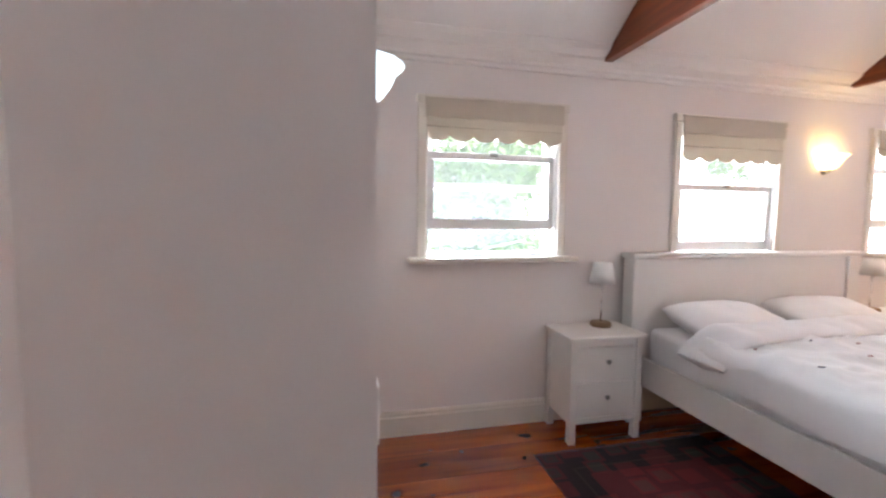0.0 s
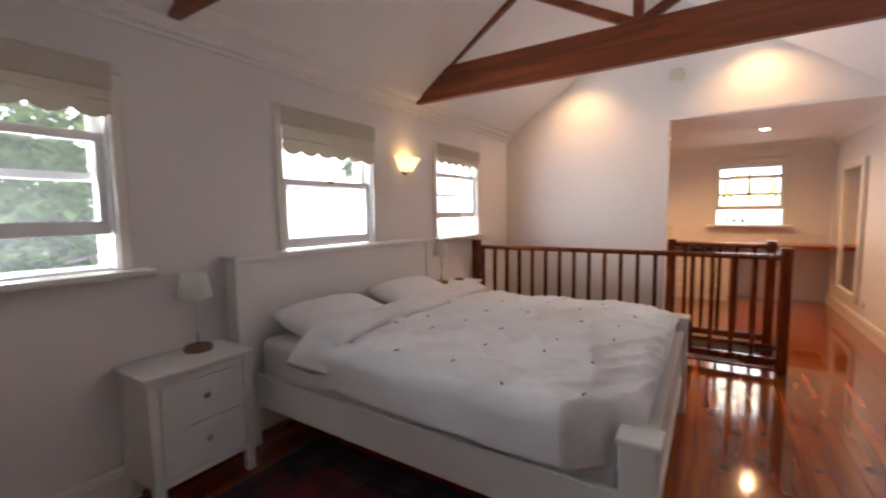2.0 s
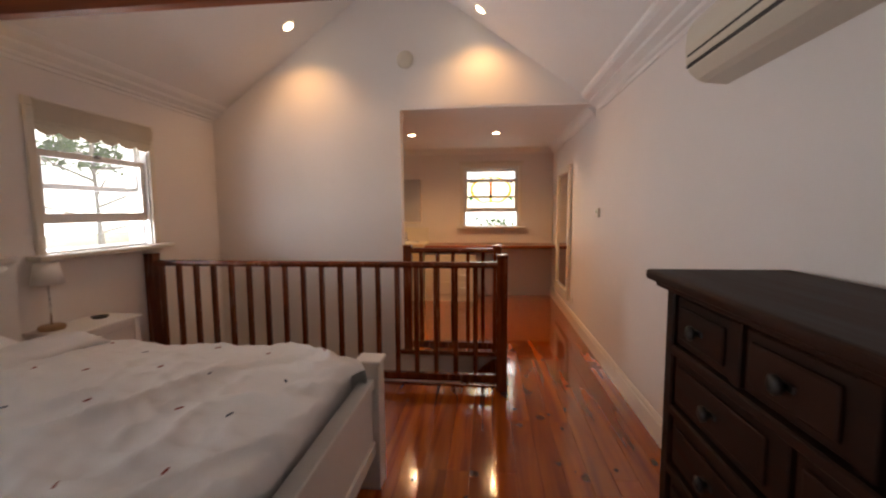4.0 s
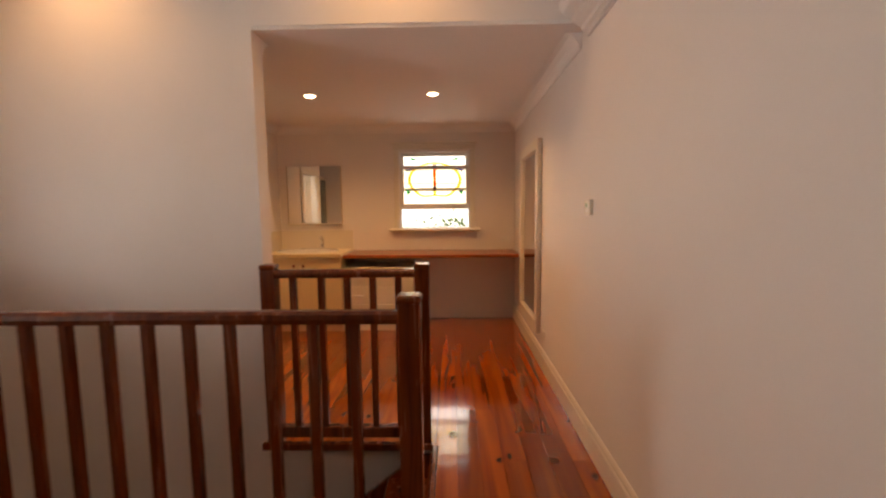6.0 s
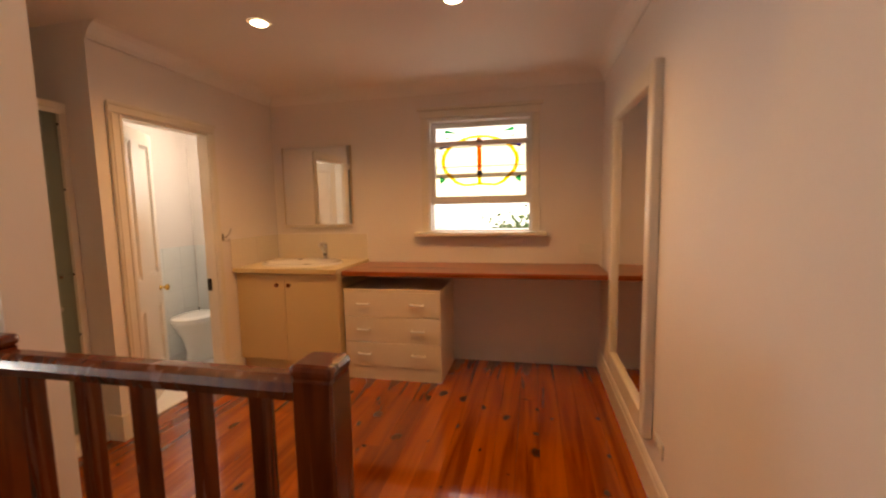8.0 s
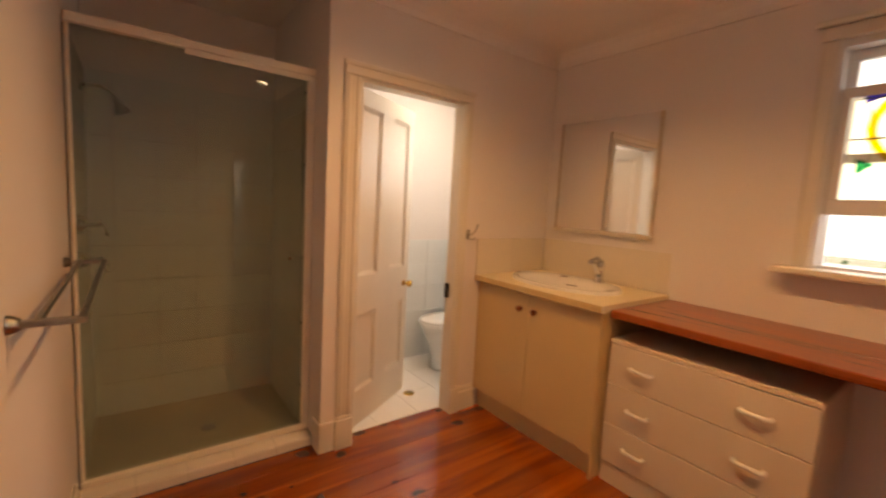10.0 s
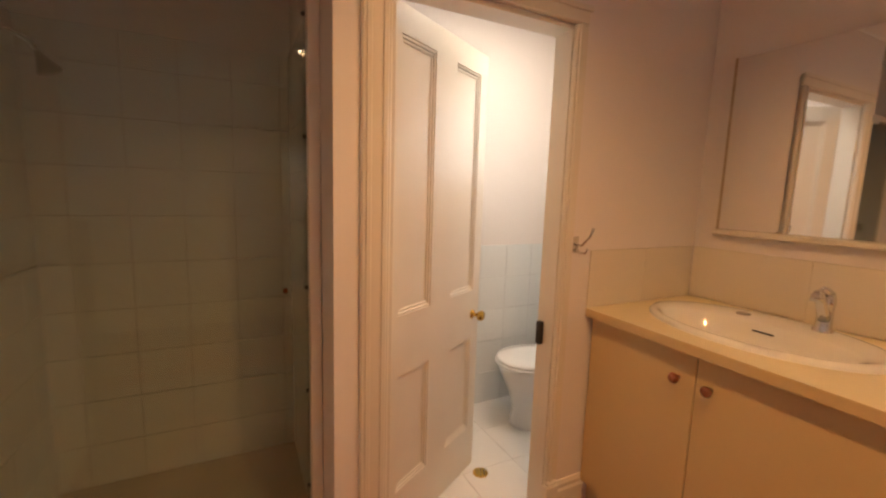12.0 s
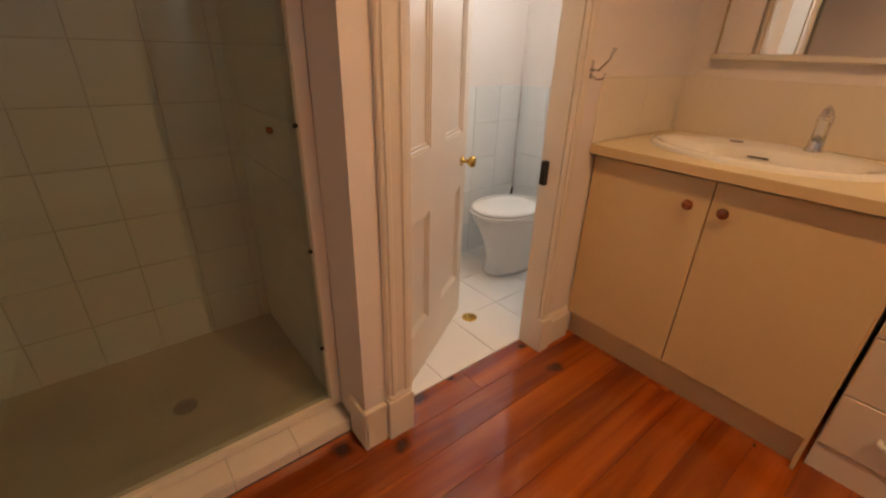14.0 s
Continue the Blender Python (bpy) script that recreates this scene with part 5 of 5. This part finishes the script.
# ---------- shower ----------
YG = 2.205
hob = holder("shower_hob", "white tiled shower hob step", "shower step")
part("core", boxed(XB, 2.098, 0, 7.249, 2.25, 0.046), GROUT, hob)
base = struct("shower_floor", boxed(XB, 2.25, -0.02, 7.25, YN, 0.019), SHBASE, "smooth shower floor with yellowed stains", "floor")
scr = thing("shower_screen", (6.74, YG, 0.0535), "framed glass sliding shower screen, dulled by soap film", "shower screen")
xl, xr = XB + 0.008 - 6.74, 7.248 - 6.74
part("top_track", boxed(xl, -0.03, 1.945, xr, 0.03, 1.985, 0.004), TRIM, scr)
part("bottom_track", boxed(xl, -0.022, 0.0, xr, 0.022, 0.028, 0.004), TRIM, scr)
part("wall_channel", boxed(xl, -0.018, 0.028, xl + 0.014, 0.018, 1.945, 0.003), TRIM, scr)
post = part("post", boxed(xr - 0.040, -0.025, 0.028, xr, 0.025, 1.945, 0.003), TRIM, scr)
for z in (0.27, 0.63, 0.995, 1.49, 1.86):
    part("fixing_screw", lathe(bm_new(), [(0, 0), (0.007, 0), (0.006, 0.006), (0, 0.007)], 10, pose(xr - 0.05, -0.02, z, 90)), IRON, post)
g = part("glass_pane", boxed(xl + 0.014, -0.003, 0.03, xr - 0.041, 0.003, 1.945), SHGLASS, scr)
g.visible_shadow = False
kn = part("door_knob", lathe(bm_new(), [(0, 0), (0.008, 0), (0.008, 0.010), (0.005, 0.013), (0, 0.014)], 14, pose(xr - 0.116, -0.015, 0.988, 90)), KNOBW, scr)
part("upper_guide", boxed(xl + 0.4, -0.036, 1.918, xr - 0.02, -0.03, 1.944), TRIM, scr)
part("lower_guide", boxed(xl + 0.4, -0.028, 0.014, xr - 0.02, -0.022, 0.04), TRIM, scr)

rose = thing("shower_rose", (XB + 0.012, 2.70, 1.86), "dull chrome shower rose on a bent arm", "shower head")
part("flange", lathe(bm_new(), [(0, 0), (0.03, 0), (0.026, 0.01), (0, 0.012)], 18, pose(0, 0, 0, 0, 90, 0)), CHROME, rose)
part("arm", tube(bm_new(), [(0.0, 0, 0), (0.08, 0.01, 0.01), (0.125, 0.02, -0.015), (0.145, 0.03, -0.05)], 0.011, 10), CHROME, rose)
part("head", lathe(bm_new(), [(0.012, 0.03), (0.016, 0.01), (0.038, -0.035), (0.036, -0.045), (0, -0.043)], 20, pose(0.15, 0.03, -0.07, 0, -25, 0)), DULL, rose)
for z in (1.20, 1.04):
    tp = thing("shower_tap", (XB + 0.012, 2.325, z), "chrome lever shower tap on the wall", "tap", "shower taps")
    part("flange", lathe(bm_new(), [(0, 0), (0.040, 0), (0.042, 0.012), (0.036, 0.03), (0.022, 0.044), (0.014, 0.052), (0.014, 0.078), (0, 0.08)], 22, pose(0, 0, 0, 0, 90, 0)), CHROME, tp)
    part("lever", tube(bm_new(), [(0.070, 0, 0.012), (0.085, 0, 0.004), (0.10, -0.012, -0.02), (0.108, -0.018, -0.05)], [0.011, 0.011, 0.008, 0.009], 8), CHROME, tp)
wst = thing("shower_waste", (6.79, 2.535, 0.020), "round chrome floor waste grate", "drain")
part("grate", lathe(bm_new(), [(0, 0), (0.04, 0), (0.04, 0.004), (0.034, 0.006), (0, 0.006)], 20), DULL, wst)

tr = thing("towel_rail", (XB, 1.60, 1.078), "double dull chrome towel rail fixed to the wall", "towel rail")
for y in (-0.48, 0.42):
    part("mount", lathe(bm_new(), [(0, 0), (0.021, 0), (0.018, 0.012), (0.012, 0.022), (0, 0.023)], 16, pose(0, y, 0, 0, 90, 0)), DULL, tr)
    part("bracket", boxed(0.010, y - 0.012, -0.007, 0.128, y + 0.012, 0.007, 0.003), DULL, tr)
for x in (0.045, 0.118):
    part("bar", boxed(x - 0.007, -0.47, -0.0065, x + 0.007, 0.41, 0.0065, 0.002), DULL, tr)

# ---------- outdoors ----------
struct("ground", boxed(-200, -200, -3.3, 200, 200, -3.2), GRASS, "pale dry lawn around the house", "ground")
SKYW = glow("bright_sky", (0.95, 0.98, 1.0), 2.2)
bm = bm_new()
box(bm, -120, 90, -3.2, 160, 90.5, 60)
struct("backdrop", bm, SKYW, "bright hazy sky", "sky")
bm = bm_new()
box(bm, 95, -120, -3.2, 95.5, 80, 60)
struct("backdrop", bm, SKYW, "bright hazy sky", "sky")


def tree(at, crown, r, n, seed, label):
    t = thing("tree", at, label, "tree", "garden trees")
    rnd = random.Random(seed)
    bm = bm_new()
    top = crown[2] - at[2]
    tube(bm, [(0, 0, 0), (0.05, 0.02, top * 0.4), (0.0, 0.08, top * 0.75), (0.1, 0, top)], [0.16, 0.11, 0.08, 0.04], 10)
    tips = []
    for k in range(9):
        a = 2.4 * k
        z0 = top * (0.45 + 0.05 * k)
        e = Vector((math.cos(a) * r[0] * 0.8, math.sin(a) * r[1] * 0.8, z0 + r[2] * (0.1 + 0.5 * rnd.random())))
        mid = Vector((e.x * 0.45, e.y * 0.45, (z0 + e.z) / 2 + 0.1))
        tube(bm, [(0, 0, z0), mid, e], [0.05, 0.03, 0.01], 7)
        tips += [mid, e]
    part("trunk", bm, BARK, t)
    clumps = []
    for k in range(60):
        while True:
            p = Vector([rnd.uniform(-1, 1) for _ in range(3)])
            if p.length < 1:
                break
        clumps.append(Vector((p.x * r[0], p.y * r[1], top + p.z * r[2])))
    verts, faces = [], []
    for k in range(n):
        c = rnd.choice(clumps)
        p = c + Vector((rnd.gauss(0, 0.28), rnd.gauss(0, 0.28), rnd.gauss(0, 0.24)))
        q = Euler((rnd.uniform(0, 6.28), rnd.uniform(-0.9, 0.9), rnd.uniform(0, 6.28))).to_matrix()
        s = rnd.uniform(0.08, 0.15)
        i = len(verts)
        for u, w, h in ((-1, 0, 0), (0, -0.45, 0.12), (1, 0, 0), (0, 0.45, 0.12)):
            verts.append(tuple(p + q @ (Vector((u, w, h)) * s)))
        faces += [(i, i + 1, i + 2), (i, i + 2, i + 3)]
    me = bpy.data.meshes.new("crown")
    me.from_pydata(verts, [], faces)
    me.materials.append(LEAF)
    o = new("crown", me)
    o.parent = t


tree((1.6, 8.2, -3.2), (1.6, 8.2, 1.9), (2.9, 1.9, 2.3), 16000, 1, "leafy green garden tree outside the window")
tree((-2.6, 9.5, -3.2), (-2.6, 9.5, 2.2), (2.6, 2.0, 2.4), 6000, 2, "leafy green garden tree beside the house")
tree((15.0, 13.5, -3.2), (15.0, 13.5, 5.6), (5.5, 3.0, 2.3), 14000, 3, "tall garden tree with a high crown")
tree((17.0, -0.5, -3.2), (17.0, -0.3, -0.55), (2.2, 2.4, 1.5), 5000, 4, "low leafy garden tree beyond the end wall")

# ---------- tiles ----------
TMESH = {}


def tile_mesh(w, h, d, material):
    k = (round(w, 3), round(h, 3), d, material.name)
    if k not in TMESH:
        b, c = bm_new(), 0.0015
        ring = []
        for z, i in ((0, 0), (d - c, 0), (d, c)):
            ring.append([b.verts.new((x, y, z)) for x, y in ((i, i), (w - i, i), (w - i, h - i), (i, h - i))])
        for p, q in zip(ring, ring[1:]):
            for a in range(4):
                b.faces.new((p[a], p[(a + 1) % 4], q[(a + 1) % 4], q[a]))
        b.faces.new(ring[-1])
        me = bpy.data.meshes.new("tile")
        b.to_mesh(me)
        b.free()
        me.materials.append(material)
        TMESH[k] = me
    return TMESH[k]


def tiles(parent, origin, udir, vdir, ulen, vlen, tw, th, material, d=0.006, gap=0.003):
    """Lays tiles from the origin along two directions; they stand proud along u x v."""
    u, v = Vector(udir), Vector(vdir)
    m3 = Matrix((u, v, u.cross(v))).transposed()
    a = 0.0
    while a < ulen - 0.01:
        w = min(tw, ulen - a)
        b = 0.0
        while b < vlen - 0.01:
            h = min(th, vlen - b)
            ob = new("tile", tile_mesh(w - gap, h - gap, d, material))
            ob.parent = parent
            ob.matrix_basis = Matrix.Translation(Vector(origin) + u * a + v * b) @ m3.to_4x4()
            b += th
        a += tw


tw_ = holder("wall_tiling", "pale square shower wall tiles with grey grout", "tiling")
part("grout_bed", boxed(XB, YN - 0.006, 0.0, 7.25, YN - 0.001, 2.0), GROUT, tw_)
part("grout_bed", boxed(XB + 0.001, 2.22, 0.0, XB + 0.006, YN - 0.006, 2.0), GROUT, tw_)
part("grout_bed", boxed(7.244, 2.22, 0.0, 7.249, YN - 0.006, 2.0), GROUT, tw_)
tiles(tw_, (XB + 0.008, YN - 0.006, 0.01), (1, 0, 0), (0, 0, 1), 0.118, 1.99, 0.118, 0.205, SHTILE)
tiles(tw_, (XB + 0.126, YN - 0.006, 0.01), (1, 0, 0), (0, 0, 1), 0.867, 1.99, 0.205, 0.205, SHTILE)
tiles(tw_, (XB + 0.006, 2.22, 0.01), (0, 1, 0), (0, 0, 1), 0.79, 1.99, 0.205, 0.205, SHTILE)
tiles(tw_, (7.244, YN - 0.014, 0.01), (0, -1, 0), (0, 0, 1), 0.79, 1.99, 0.205, 0.205, SHTILE)
tiles(hob, (XB, 2.098, 0.002), (1, 0, 0), (0, 0, 1), 0.985, 0.044, 0.20, 0.05, HOBT, gap=0.001)
tiles(hob, (XB, 2.095, 0.046), (1, 0, 0), (0, 1, 0), 0.985, 0.155, 0.20, 0.155, HOBT, gap=0.001)

dado = holder("toilet_tiling", "pale blue-grey glazed dado tiles in the toilet", "tiling")
part("grout_bed", boxed(7.35, YN - 0.005, 0, XE, YN - 0.001, 1.055), LIGHTG, dado)
part("grout_bed", boxed(7.351, 2.095, 0, 7.355, YN - 0.005, 1.055), LIGHTG, dado)
tiles(dado, (7.365, YN - 0.005, 0.0), (1, 0, 0), (0, 0, 1), 1.58, 1.058, 0.20, 0.212, TILE, gap=0.0014)
tiles(dado, (7.355, 2.10, 0.0), (0, 1, 0), (0, 0, 1), 0.87, 1.058, 0.20, 0.212, TILE, gap=0.0014)
tiles(dado, (XE - 0.002, YN - 0.02, 0.0), (0, -1, 0), (0, 0, 1), 0.87, 1.058, 0.20, 0.212, TILE, gap=0.0014)
tfl = struct("floor_toilet", boxed(7.35, 2.094, -0.02, XE, YN, -0.006), LIGHTG, "white tiled toilet floor", "floor")
tiles(tfl, (7.36, 2.094, -0.006), (1, 0, 0), (0, 1, 0), 1.58, 0.88, 0.30, 0.30, FTILE, gap=0.0015)
spl = holder("splashback", "cream glazed splashback tiles around the vanity", "tiling")
tiles(spl, (XE - 0.001, 1.06, 0.926), (0, 0, 1), (0, 1, 0), 0.238, 0.935, 0.238, 0.47, SPLASH, gap=0.0005)
tiles(spl, (8.287, YD - 0.001, 0.926), (1, 0, 0), (0, 0, 1), 0.66, 0.238, 0.33, 0.238, SPLASH, gap=0.0005)

# ---------- floorboards ----------
floor = holder("floor", "polished red-brown pine floorboards with dark knots", "floor")
BOARDS = {}


def board(length, width):
    k = (round(length, 2), round(width, 3))
    if k not in BOARDS:
        b, c, d = bm_new(), 0.0009, 0.02
        hx, hy = length / 2 - 0.0003, width / 2 - 0.0003
        ring = []
        for z, i in ((-d, 0), (-c, 0), (0, c)):
            ring.append([b.verts.new((sx * (hx - i), sy * (hy - i), z)) for sx, sy in ((-1, -1), (1, -1), (1, 1), (-1, 1))])
        for p, q in zip(ring, ring[1:]):
            for a in range(4):
                b.faces.new((p[a], p[(a + 1) % 4], q[(a + 1) % 4], q[a]))
        b.faces.new(ring[-1])
        me = bpy.data.meshes.new("floorboard")
        b.to_mesh(me)
        b.free()
        me.materials.append(FLOOR)
        BOARDS[k] = me
    return BOARDS[k]


rnd = random.Random(11)
y = YS
while y < YN - 0.005:
    wd = min(0.13, YN - y)
    mid = y + wd / 2
    runs = []
    if mid < -0.10:
        runs.append((X0, XE))
    else:
        runs.append((XW if mid > YC else X0, 5.18))
        if mid < 0.94:
            runs.append((5.98, XE))
        elif mid < 2.09:
            runs.append((XB, XE))
    for a, b in runs:
        x = a
        first = True
        while x < b - 0.01:
            ln = rnd.choice((1.8, 2.4, 3.0, 3.6)) if not first else rnd.choice((0.9, 1.5, 2.1, 2.7))
            first = False
            if b - x - ln < 0.5:
                ln = b - x
            share("floorboard", board(ln, wd), floor, (x + ln / 2, mid, 0))
            x += ln
    y += 0.13
